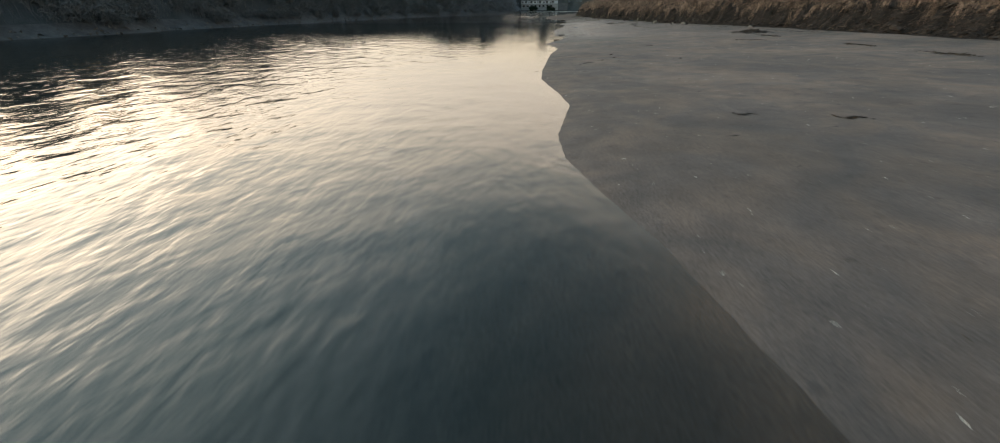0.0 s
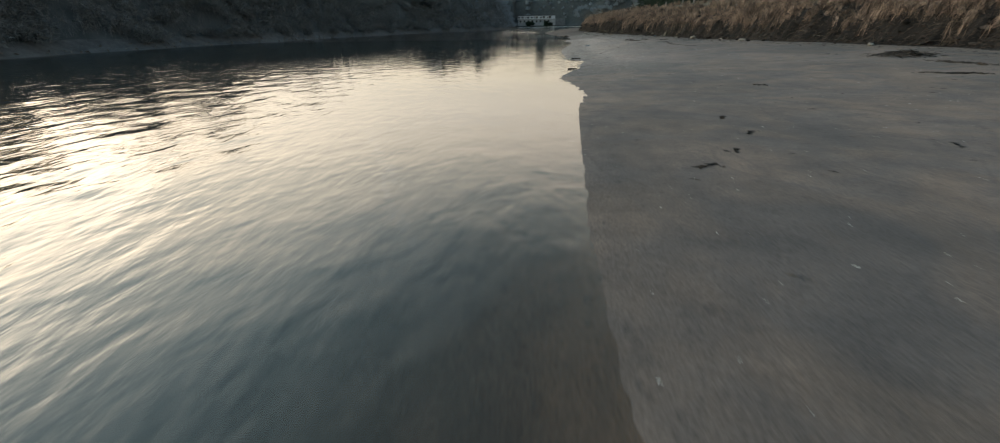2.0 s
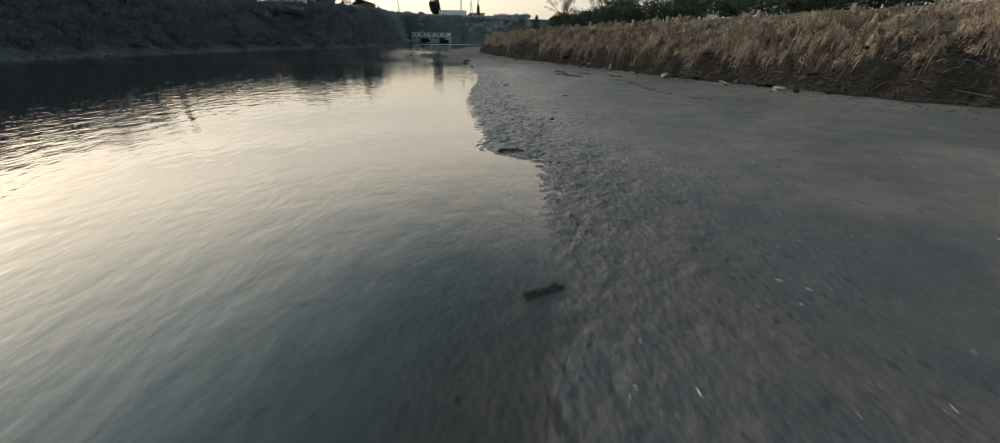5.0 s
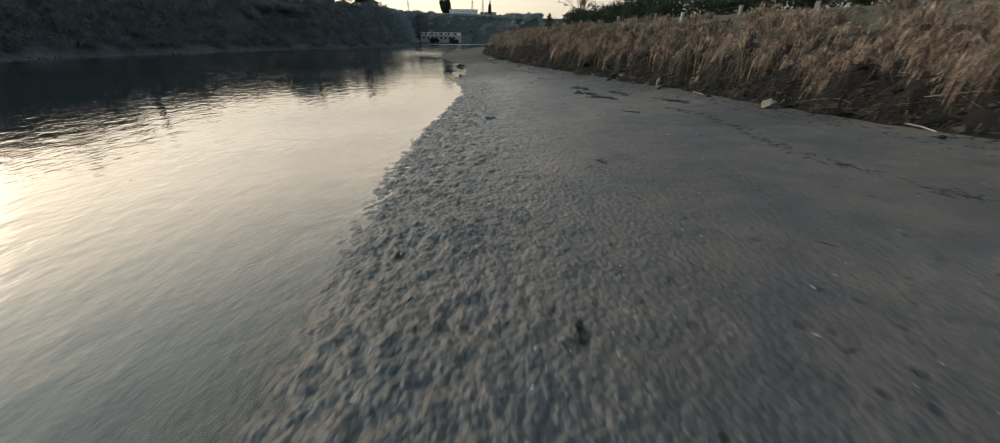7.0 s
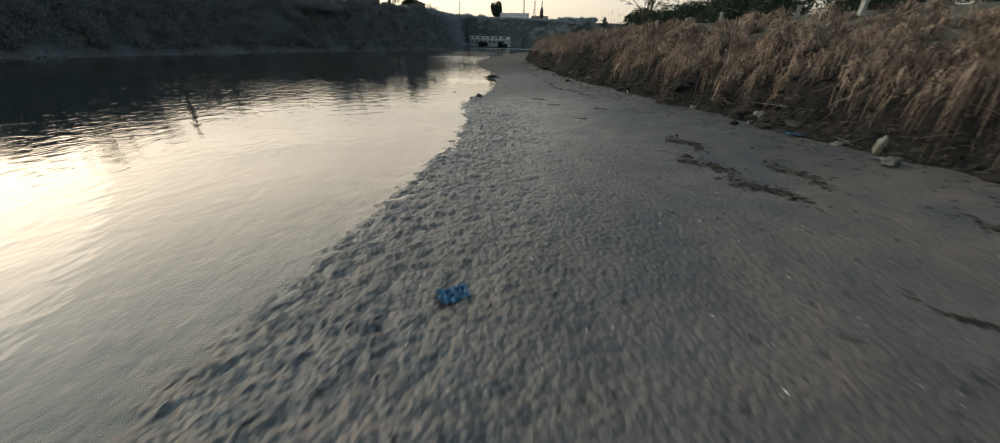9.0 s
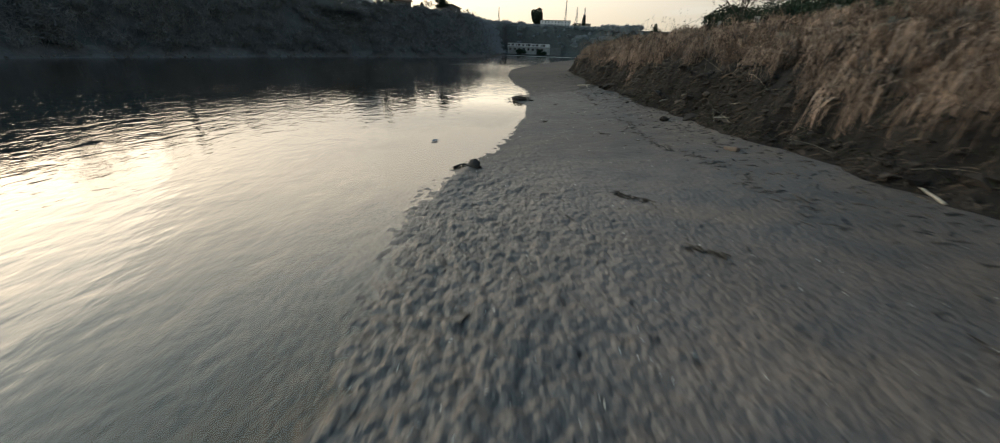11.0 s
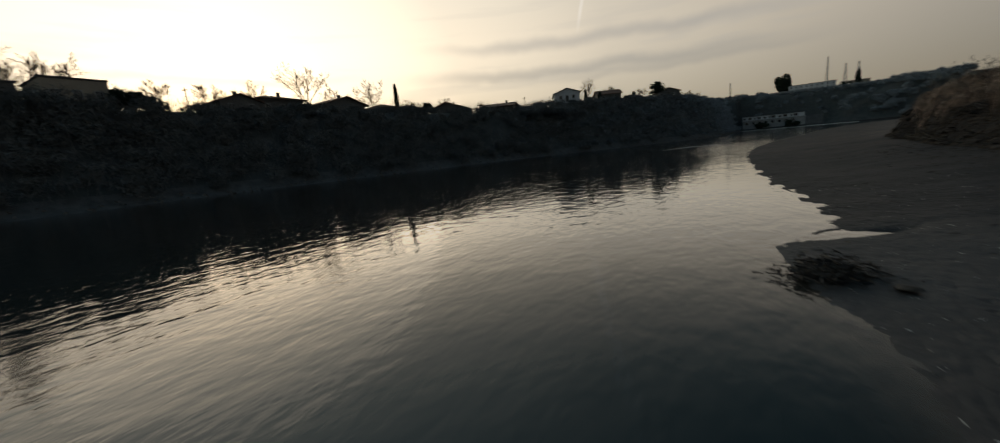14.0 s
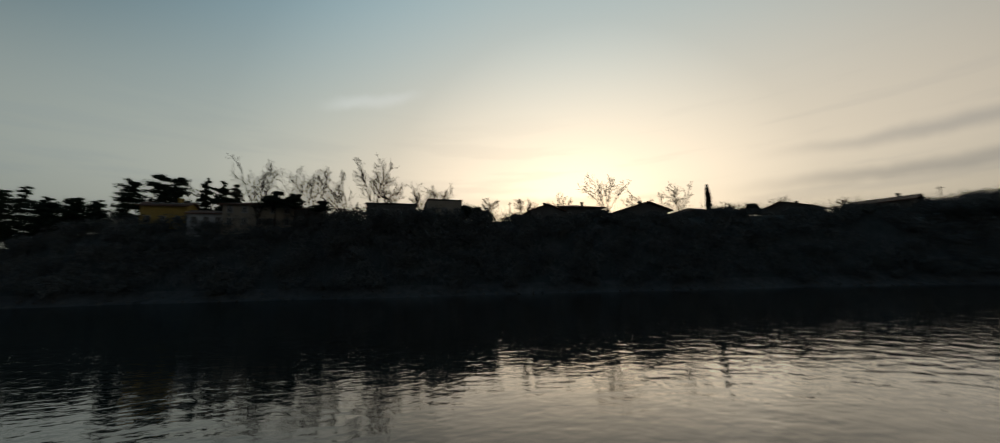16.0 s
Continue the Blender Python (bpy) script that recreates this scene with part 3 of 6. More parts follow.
# ---- mesh helpers ----
def fast_mesh(name, verts, faces, mat, slots=None, attrs=None, smooth=False):
    """A mesh from numpy arrays: verts (n, 3), faces (m, 3) or (m, 4)."""
    me = bpy.data.meshes.new(name)
    verts, faces = np.asarray(verts, np.float32), np.asarray(faces, np.int32)
    k = faces.shape[1]
    me.vertices.add(len(verts))
    me.vertices.foreach_set("co", verts.ravel())
    me.loops.add(faces.size)
    me.loops.foreach_set("vertex_index", faces.ravel())
    me.polygons.add(len(faces))
    me.polygons.foreach_set("loop_start", np.arange(len(faces), dtype=np.int32) * k)
    for one in mat if isinstance(mat, (list, tuple)) else [mat]:
        me.materials.append(one)
    if slots is not None:
        me.polygons.foreach_set("material_index", np.asarray(slots, np.int32))
    me.polygons.foreach_set("use_smooth", np.full(len(faces), smooth))
    for key, values in (attrs or {}).items():
        me.attributes.new(key, "FLOAT", "POINT").data.foreach_set("value", np.asarray(values, np.float32))
    me.update(calc_edges=True)
    return me


def part(name, bm, mat, parent, label=""):
    """Links a bmesh as one mesh object under a thing or a part."""
    me = bpy.data.meshes.new(name)
    bm.to_mesh(me)
    bm.free()
    me.materials.append(mat)
    ob = new(name, me)
    ob.parent = parent
    return tagged(ob, label)


def mesh_part(name, me, parent, label=""):
    ob = new(name, me)
    ob.parent = parent
    return tagged(ob, label)


def empty(name, x, y, z, turn=0.0, label="", category="", group=""):
    ob = new(name)
    ob.matrix_basis = pose(x, y, z, 0, 0, turn)
    return tagged(ob, label, category, group)


def box(bm, x0, x1, y0, y1, z0, z1, bevel=0.0):
    r = bmesh.ops.create_cube(bm, size=1.0, matrix=Matrix.LocRotScale(((x0 + x1) / 2, (y0 + y1) / 2, (z0 + z1) / 2), None, (x1 - x0, y1 - y0, z1 - z0)))
    if bevel:
        edges = list({e for v in r["verts"] for e in v.link_edges})
        bmesh.ops.bevel(bm, geom=edges, offset=bevel, segments=2, profile=0.5, affect="EDGES")
    return r["verts"]


def hash2(ix, iy, seed):
    h = np.sin(ix * 127.1 + iy * 311.7 + seed * 74.7) * 43758.5453
    return h - np.floor(h)


def vnoise(x, y, seed=0):
    """Smooth value noise in -1..1 on arrays."""
    ix, iy = np.floor(x), np.floor(y)
    fx, fy = x - ix, y - iy
    fx, fy = fx * fx * (3 - 2 * fx), fy * fy * (3 - 2 * fy)
    a, b = hash2(ix, iy, seed), hash2(ix + 1, iy, seed)
    c, d = hash2(ix, iy + 1, seed), hash2(ix + 1, iy + 1, seed)
    return 2 * ((a * (1 - fx) + b * fx) * (1 - fy) + (c * (1 - fx) + d * fx) * fy) - 1


def fbm(x, y, octaves=4, seed=0):
    total, amp = 0.0, 1.0
    for k in range(octaves):
        total = total + amp * vnoise(x * 2**k + 17.3 * k, y * 2**k - 9.1 * k, seed + k)
        amp *= 0.5
    return total


def smooth(a, b, x):
    t = np.clip((x - a) / (b - a), 0, 1)
    return t * t * (3 - 2 * t)


# ---- the plan: river edges, foot of the bank and hilltop along y ----
SHORE = ((-300, 20), (-60, 9), (-10, 4.1), (2, 2.9), (5, 2.4), (7, 1.85), (9, 1.4), (10.8, 1.4), (14.8, 2.3), (17.5, 2.1), (20.8, 1.65), (24.3, 1.95), (29.8, 2.75),
         (34, 3.4), (37.4, 4.25), (40, 4.3), (43.6, 3.85), (46.7, 4.9), (49.4, 6.0), (55.5, 7.5), (57.6, 6.0), (60, 6.8), (64, 6.9), (68.5, 7.3), (71.5, 7.8), (75.5, 8.5),
         (82, 10.1), (88, 11.4), (94, 12.2), (99.8, 12.1), (103.5, 12.5), (106.3, 13.6), (110, 14.3), (115.4, 15.2), (120, 15.4), (123, 14.6), (125, 14.4), (127.5, 15.9),
         (133, 15.8), (137, 15.0), (146, 14.5), (156, 14.0), (167, 14.3), (181, 15.2), (200, 18.5), (230, 25), (284, 37), (340, 52), (400, 75), (440, 120), (470, 260), (900, 900))
FOOT = ((-300, 52), (-40, 41), (0, 37), (20, 34), (40, 31), (51, 29.4), (64, 26.4), (75, 25.4), (85, 24.4), (94, 23.3), (104, 22.6), (117, 21.9), (130, 22.0), (142, 22.8),
        (155, 23.6), (163, 25), (172, 29), (190, 37), (220, 48), (284, 64), (340, 82), (400, 110), (440, 160), (470, 300), (900, 940))
FAR = ((-300, -92), (0, -70), (80, -64), (140, -55), (180, -48), (215, -38), (250, -23), (300, -2), (350, 6), (430, 8.5), (480, 11), (510, 13), (900, 14))
HILL = ((-300, 10), (50, 10.5), (76, 15), (235, 15), (256, 17.6), (300, 19.5), (340, 21), (430, 24), (520, 27), (600, 30), (900, 34))
RIVER_END = 513.0


def along(table, y):
    ys, xs = zip(*table)
    return np.interp(y, ys, xs)


def shore_x(y):
    return along(SHORE, y)


def foot_x(y):
    return along(FOOT, y) + 0.35 * vnoise(np.asarray(y) * 0.55, np.asarray(y) * 0.0, 5) + 0.22 * vnoise(np.asarray(y) * 1.6, np.asarray(y) * 0.0, 6)


def far_x(y):
    return along(FAR, y) + 1.2 * vnoise(np.asarray(y) * 0.11, np.asarray(y) * 0.0, 8)


BANK_E = np.array([0, 0.55, 0.85, 1.05, 1.5, 2.6, 4.5, 8, 12, 17, 30, 100, 3000])
BANK_Z = np.array([0, 0.42, 0.95, 1.55, 1.95, 2.75, 3.62, 4.45, 5.0, 5.4, 5.6, 6.4, 8.4])


def domes(x, y, seed):
    """Rounded cells: the distance to the nearest of scattered points, and a chance value for each cell."""
    ix, iy = np.floor(x), np.floor(y)
    best, who = np.full(np.shape(x), 9.0), np.zeros(np.shape(x))
    for dx in (-1, 0, 1):
        for dy in (-1, 0, 1):
            cx, cy = ix + dx, iy + dy
            d = np.hypot(cx + 0.12 + 0.76 * hash2(cx, cy, seed) - x, cy + 0.12 + 0.76 * hash2(cx, cy, seed + 5) - y)
            who = np.where(d < best, hash2(cx, cy, seed + 9), who)
            best = np.minimum(d, best)
    return best, who


def lumpy(y):
    """How trodden and lumpy the silt is along the beach, 0..1."""
    return smooth(30, 62, y) * (1 - 0.80 * smooth(97, 108, y)) * (1 - smooth(128, 150, y)) + 0.10


def ground_z(x, y):
    """Height of the ground; also wet 0..1: moisture, and the silt's tone by stretches along y."""
    x, y = np.broadcast_arrays(np.asarray(x, float), np.asarray(y, float))
    ns, ft, fs = shore_x(y), foot_x(y), far_x(y)
    # mud flat
    s = x - ns
    length = np.maximum(ft - ns, 1.0)
    u = np.clip(s / length, 0, 1)
    edge = 0.10 * (1 - smooth(8, 30, y)) + 0.045
    sp = np.maximum(s, 0)
    foot_z = 1.0 + 0.2 * (1 - smooth(50, 80, y))
    mud = foot_z * u**1.45 + edge * 2.2 * (1 - np.exp(-sp / 2.2)) * (1 - u)
    k = lumpy(y) * (0.80 * np.exp(-np.maximum(s - 2.0, 0) / 2.6) + 0.20 * np.exp(-np.maximum(s - 4.0, 0) / 9.0))
    wx, wy = x + 0.16 * vnoise(x * 1.7, y * 1.7, 61), y + 0.20 * vnoise(x * 1.4, y * 1.5, 62)
    f1, chance = domes(wx * 4.4 + 0.8 * wy, wy * 3.4, 1)
    f2, chance2 = domes(wx * 7.5, wy * 6.3 + 1.2 * wx, 2)
    lumps = 0.060 * (0.45 + 0.9 * chance) * np.maximum(1 - (f1 / 0.62) ** 2, -0.25) + 0.026 * chance2 * (1 - (f2 / 0.7) ** 2) - 0.022 + 0.022 * vnoise(wx * 0.9, wy * 0.7, 22)
    undul = 0.035 * fbm(x * 0.45, y * 0.30, 3, 11) * smooth(0, 2.0, sp)
    near = smooth(-3, 0.5, s)
    mud = mud + (lumps * k + undul) * near
    tail = np.exp(-(((x - 12.80 + 0.16 * (103.3 - y)) / (0.20 + 0.12 * np.clip(103.4 - y, 0, 4))) ** 2)) * smooth(99.6, 102.6, y) * (1 - smooth(103.1, 103.6, y))
    mud = mud + 0.15 * tail
    shoal = smooth(92, 102, y) * (1 - smooth(109, 117, y))
    pool = np.exp(-(((y - 126.6 - 0.35 * (x - 16.0)) / 0.34) ** 2)) * smooth(17.8, 16.4, x) * smooth(14.5, 15.4, x)
    mud = mud - (0.20 + 0.05 * vnoise(x * 2.5, y * 2.5, 64)) * pool
    bed = 0.10 - 0.065 * shoal
    mud = np.where(s < 0, np.maximum(bed * s, -1.6) + lumps * k * near * 0.8, mud)
    mud = np.where((s < -3.5) & (shoal > 0.01), np.maximum(np.minimum(bed * s, bed * -3.5 + 0.16 * (s + 3.5)), -1.6), mud)
    mud = mud + 0.030 * fbm(x * 1.5, y * 0.9, 3, 66) * np.exp(-np.abs(s) / 1.6) * smooth(124, 130, y) * (1 - smooth(185, 200, y))
    # bank and the land behind it
    e = np.maximum(x - ft, 0)
    bank = foot_z + np.interp(e, BANK_E, BANK_Z) + smooth(0.05, 0.6, e) * (1 - smooth(2.0, 5.0, e)) * (0.30 * fbm(x * 1.3, y * 0.9, 4, 31) + 0.20 * np.abs(vnoise(x * 3.6, y * 2.6, 36)) + 0.08 * vnoise(x * 8, y * 6, 37)) + 0.12 * fbm(x * 0.2, y * 0.2, 3, 35) * smooth(2, 8, e)
    z = np.where(x > ft, bank, mud)
    # far bank
    d = np.where(y < RIVER_END, fs - x, np.maximum(y - RIVER_END, fs - x))
    top = along(HILL, y)
    hill = 0.9 * smooth(0, 3.5, d) + (top - 0.9) * smooth(1.0, 17.0, d) + 0.5 * fbm(x * 0.12, y * 0.12, 3, 51) * smooth(2, 8, d) + 0.02 * np.maximum(d - 30, 0) * (d < 300)
    hill = np.where(d > 300, top + 5.4, hill)
    terrace = smooth(8, 12, x) * (1 - smooth(72, 80, x)) * (y > RIVER_END) * (1 - smooth(529, 542, y))
    hill = hill * (1 - terrace) + np.minimum(hill, 0.7) * terrace
    z = np.where(d > 0, hill, np.where(d > -15, np.minimum(z, np.maximum(-1.6, -0.15 * -d)), z))
    wet = np.clip(1.3 * np.exp(-((sp / 9.0) ** 2)) * smooth(99, 108, y) * (1 - smooth(135, 150, y)) + 0.95 * np.exp(-sp / 4.0) + 0.30 * fbm(x * 0.22, y * 0.12, 3, 71) + 0.22 - 0.3 * u - 0.35 * smooth(0.72, 0.95, u), 0, 1) * (1 - 0.45 * smooth(128, 146, y)) * (1 - 0.85 * (1 - smooth(36, 58, y)))
    # wet also carries tone: stretches along y are set paler or darker
    wet = wet * (1 - 0.60 * smooth(50, 62, y) * (1 - smooth(92, 104, y)))
    wet = wet * (0.83 + 0.17 * smooth(108, 118, y))
    wet = np.clip(wet + 0.36 * smooth(55, 70, y) * (1 - smooth(96, 104, y)) * smooth(4, 9, sp), 0, 1)
    wet = np.maximum(wet, 0.55 * np.exp(-(((x - 13.2 + 0.35 * (y - 11.5)) / 1.6) ** 2) - ((y - 11.5) / 3.5) ** 2))
    wet = wet * (1 - 0.8 * tail) * (0.78 + 0.22 * smooth(116, 126, y))
    wet = np.maximum(wet, (0.80 + 0.20 * smooth(118, 126, y)) * np.exp(-((sp / 13.0) ** 4)) * smooth(110, 118, y) * (1 - 0.25 * smooth(140, 180, y)))
    return z, wet


def gz(x, y):
    return float(ground_z(x, y)[0])


def build_ground():
    rows = np.concatenate([[-3000, -1200, -600, -300, -150, -80, -50, -30, -20, -12, -8, -5, -3], np.arange(-2, 42, 0.25), np.arange(42, 132, 0.095), np.arange(132, 170, 0.4), np.arange(170, 240, 1.5),
                           np.arange(240, 500, 5.0), np.arange(500, 545, 2.5), [550, 560, 575, 600, 640, 700, 800, 900, 1200, 1800, 3500]])
    a = np.array([-2600, -900, -400, -200, -120, -80, -60, -45, -36, -30, -26, -23, -20, -17, -14.5, -12, -9.5, -7, -5, -3.5, -2.4, -1.5, -0.8, -0.2])
    c = np.concatenate([np.linspace(-1.8, 5.0, 86), np.linspace(5.12, 12.0, 50)])
    e = np.array([0, 0.15, 0.3, 0.45, 0.6, 0.8, 1.0, 1.25, 1.5, 1.8, 2.2, 2.7, 3.4, 4.4, 6, 8, 10, 12.5, 16, 21, 30, 45, 70, 120, 250, 600, 2600])
    yy, xx = [], []
    for y in rows:
        yc = min(max(y, -300), 900)
        ns, ft, fs = float(shore_x(yc)), float(foot_x(yc)), float(far_x(yc))
        reach = min(12.0, 0.8 * (ft - ns))
        cols = np.concatenate([fs + a, fs + np.linspace(0.06, 0.97, 9) * (ns - 1.5 - fs), ns + np.where(c > 0, c * reach / 12.0, c), ns + reach + np.linspace(0.05, 0.97, 22) * (ft - ns - reach), ft + e])
        xx.append(cols)
        yy.append(np.full(len(cols), y))
    X, Y = np.array(xx), np.array(yy)
    Z, wet = ground_z(X, np.clip(Y, -300, 900))
    n, m = X.shape
    idx = np.arange(n * m).reshape(n, m)
    faces = np.stack([idx[:-1, :-1], idx[:-1, 1:], idx[1:, 1:], idx[1:, :-1]], -1).reshape(-1, 4)
    first_mud, first_bank = len(a) + 9, len(a) + 9 + len(c) + 22
    slot = np.zeros((n - 1, m - 1), int)
    slot[:, :19] = 3
    slot[:, 19:first_mud - 8] = 4
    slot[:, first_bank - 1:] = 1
    # near-black soil runs on under the reeds, as shade between the tussocks
    slot[:, first_bank + 12:] = 2
    slot[Y[:-1, :-1] > RIVER_END] = 3
    slot[:, first_bank + 12:][Y[:-1, first_bank + 12:-1] > RIVER_END] = 2
    me = fast_mesh("ground", np.stack([X, Y, Z], -1).reshape(-1, 3), faces, [MUD, SOIL, TURF, LITTER, SHINGLE], slot.ravel(), {"wet": wet.ravel(), "dulled": smooth(122, 130, Y).ravel(), "trodden": (lumpy(Y) * np.exp(-np.maximum(X - shore_x(Y) - 3.5, 0) / 9.0)).ravel()}, True)
    tagged(new("ground", me), "grey-brown wet silt beach under an eroded earth bank", "ground", kind="structure")


def build_water():
    rows = np.concatenate([[-3000, -800, -300, -100, -40, -28], np.arange(-20, 86, 0.30), np.arange(86, 200, 1.2), np.arange(200, 512, 6.0), [513, 516]])
    off = np.array([-8, -6.5, -5.5, -4.5, -3.7, -3.0, -2.4, -1.9, -1.4, -1.0, -0.6, -0.3, 0.0, 0.4, 1.0, 2.0, 4.5])
    xx, yy, sh, inner = [], [], [], []
    for y in rows:
        yc = min(max(y, -300), 900)
        ns, fs = float(shore_x(yc)), float(far_x(yc))
        t = np.linspace(0.01, 0.992, 150)
        cols = np.concatenate([[fs - 6, fs - 1, fs + 3], fs + 3 + (1 - (1 - t) ** 1.25) * (ns - 8 - fs - 3), ns + off])
        xx.append(cols)
        yy.append(np.full(len(cols), y))
        sh.append(np.minimum(1.0, 1.18 * (1 - np.exp(-np.maximum(-ground_z(cols, np.full(len(cols), float(yc)))[0], 0.0) * (1 + 5.0 * float(smooth(108, 118, yc))) / 0.40))))
        inner.append(smooth(-0.8, -3.5, cols - ns) * smooth(1.0, 6.0, cols - fs))
    X, Y = np.array(xx), np.array(yy)
    n, m = X.shape
    idx = np.arange(n * m).reshape(n, m)
    faces = np.stack([idx[:-1, :-1], idx[:-1, 1:], idx[1:, 1:], idx[1:, :-1]], -1).reshape(-1, 4)
    reach = Y + 0.9 * np.minimum(X, 0) + 14 * smooth(-12, -2, X) * smooth(16, 30, Y)
    # the later terms tilt more sky into the mirror image farther downstream
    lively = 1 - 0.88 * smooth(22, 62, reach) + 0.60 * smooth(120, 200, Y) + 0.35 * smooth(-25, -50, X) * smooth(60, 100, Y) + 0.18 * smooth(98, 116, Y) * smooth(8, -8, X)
    # short steep waves where the current runs fast
    a, b = 0.87 * X + 0.5 * Y, -0.5 * X + 0.87 * Y
    wave = 0.010 * vnoise(a * 0.80, b * 0.45, 201) + 0.014 * vnoise(a * 1.5 + 3, b * 0.9, 202) + 0.017 * vnoise(a * 2.2, b * 1.5, 203)
    open_water = smooth(-5, -16, X)
    fade = smooth(18, 58, reach)
    Z = wave * np.array(inner) * (1 + 0.15 * open_water) * (1 - 0.93 * fade) * (1 - smooth(74, 85, Y)) * smooth(-20, -14, Y)
    me = fast_mesh("water", np.stack([X, Y, Z], -1).reshape(-1, 3), faces, WATER, None, {"murk": np.array(sh).ravel(), "lively": np.clip(lively, 0, 1).ravel(), "mirror_bend": smooth(110, 126, Y).ravel()}, True)
    tagged(new("water", me), "slow murky river mirroring the pale evening sky", "water", kind="structure")


build_ground()
build_water()

# ---- vegetation builders ----
rng = np.random.RandomState(7)


def ribbons(base, lean, length, width, droop, seg=3, seed=0):
    """Tapering, drooping blades: base (n, 3), lean (n, 3) first way, droop (n,) how far they fall over. Returns verts, faces."""
    r = np.random.RandomState(seed)
    n = len(base)
    lean = lean / np.linalg.norm(lean, axis=1, keepdims=True)
    side = np.cross(lean, [0, 0, 1]) + 1e-6
    side = side / np.linalg.norm(side, axis=1, keepdims=True)
    ang = r.uniform(0, np.pi, n)[:, None]
    front = np.cross(side, lean)
    side = side * np.cos(ang) + front * np.sin(ang)
    rows = []
    flat = lean * [1, 1, 0]
    flat = flat / (np.linalg.norm(flat, axis=1, keepdims=True) + 1e-6)
    for k in range(seg + 1):
        t = k / seg
        p = base + lean * (length * t)[:, None] + flat * (droop * length * 0.22 * t * t)[:, None] - np.array([0, 0, 1.0]) * (droop * length * 0.75 * t**2.2)[:, None]
        w = (width * (1 - 0.85 * t))[:, None]
        rows += [p - side * w / 2, p + side * w / 2]
    v = np.stack(rows, 1).reshape(-1, 3)
    m = 2 * (seg + 1)
    start = np.arange(n)[:, None] * m
    f = np.concatenate([start + np.array([2 * k, 2 * k + 1, 2 * k + 3, 2 * k + 2]) for k in range(seg)])
    return v, f


def flecks(centre, size, seed=0):
    """Small, randomly turned three-sided scraps, for leaves, needles and clumps."""
    r = np.random.RandomState(seed)
    n = len(centre)
    a = r.normal(size=(n, 3))
    a /= np.linalg.norm(a, axis=1, keepdims=True)
    b = np.cross(a, r.normal(size=(n, 3)))
    b /= np.linalg.norm(b, axis=1, keepdims=True)
    size = np.broadcast_to(size, (n,))[:, None]
    v = np.stack([centre - a * size * 0.7, centre + b * size * 0.45, centre + a * size * 0.8, centre - b * size * 0.35], 1).reshape(-1, 3)
    f = np.arange(n)[:, None] * 4 + np.arange(4)
    return v, f


def slivers(centre, size, seed=0, up=0.6):
    """Thin three-sided twigs and leaf sprays, mostly rising."""
    r = np.random.RandomState(seed)
    n = len(centre)
    a = r.normal(size=(n, 3)) * [1, 1, 0.8] + [0, 0, up]
    a /= np.linalg.norm(a, axis=1, keepdims=True)
    b = np.cross(a, r.normal(size=(n, 3)))
    b /= np.linalg.norm(b, axis=1, keepdims=True)
    size = np.broadcast_to(size, (n,))[:, None]
    v = np.stack([centre - a * size - b * size * 0.16, centre - a * size * 0.7 + b * size * 0.22, centre + a * size * 1.2], 1).reshape(-1, 3)
    return v, np.arange(n)[:, None] * 3 + np.arange(3)


def joined(*pairs):
    vs, fs, o = [], [], 0
    for v, f in pairs:
        vs.append(v)
        fs.append(f + o)
        o += len(v)
    return np.concatenate(vs), np.concatenate(fs)


def tubes(paths, sides=5):
    """Tapered tubes along lists of (point, radius). Returns verts, faces."""
    vs, fs, o = [], [], 0
    ring = np.stack([np.cos(np.arange(sides) * 2 * np.pi / sides), np.sin(np.arange(sides) * 2 * np.pi / sides)], 1)
    for pts in paths:
        p = np.array([q[0] for q in pts], float)
        rad = np.array([q[1] for q in pts], float)
        d = np.gradient(p, axis=0)
        d /= np.linalg.norm(d, axis=1, keepdims=True) + 1e-9
        ref = np.where(np.abs(d[:, 2:]) > 0.9, [[1.0, 0, 0]], [[0, 0, 1.0]])
        u = np.cross(d, ref)
        u /= np.linalg.norm(u, axis=1, keepdims=True)
        w = np.cross(d, u)
        v = p[:, None] + rad[:, None, None] * (ring[None, :, :1] * u[:, None] + ring[None, :, 1:] * w[:, None])
        vs.append(v.reshape(-1, 3))
        k = len(p)
        i = np.arange(k - 1)[:, None] * sides + np.arange(sides)
        j = np.arange(k - 1)[:, None] * sides + (np.arange(sides) + 1) % sides
        fs.append(np.stack([i, j, j + sides, i + sides], -1).reshape(-1, 4) + o)
        o += k * sides
    return np.concatenate(vs), np.concatenate(fs)


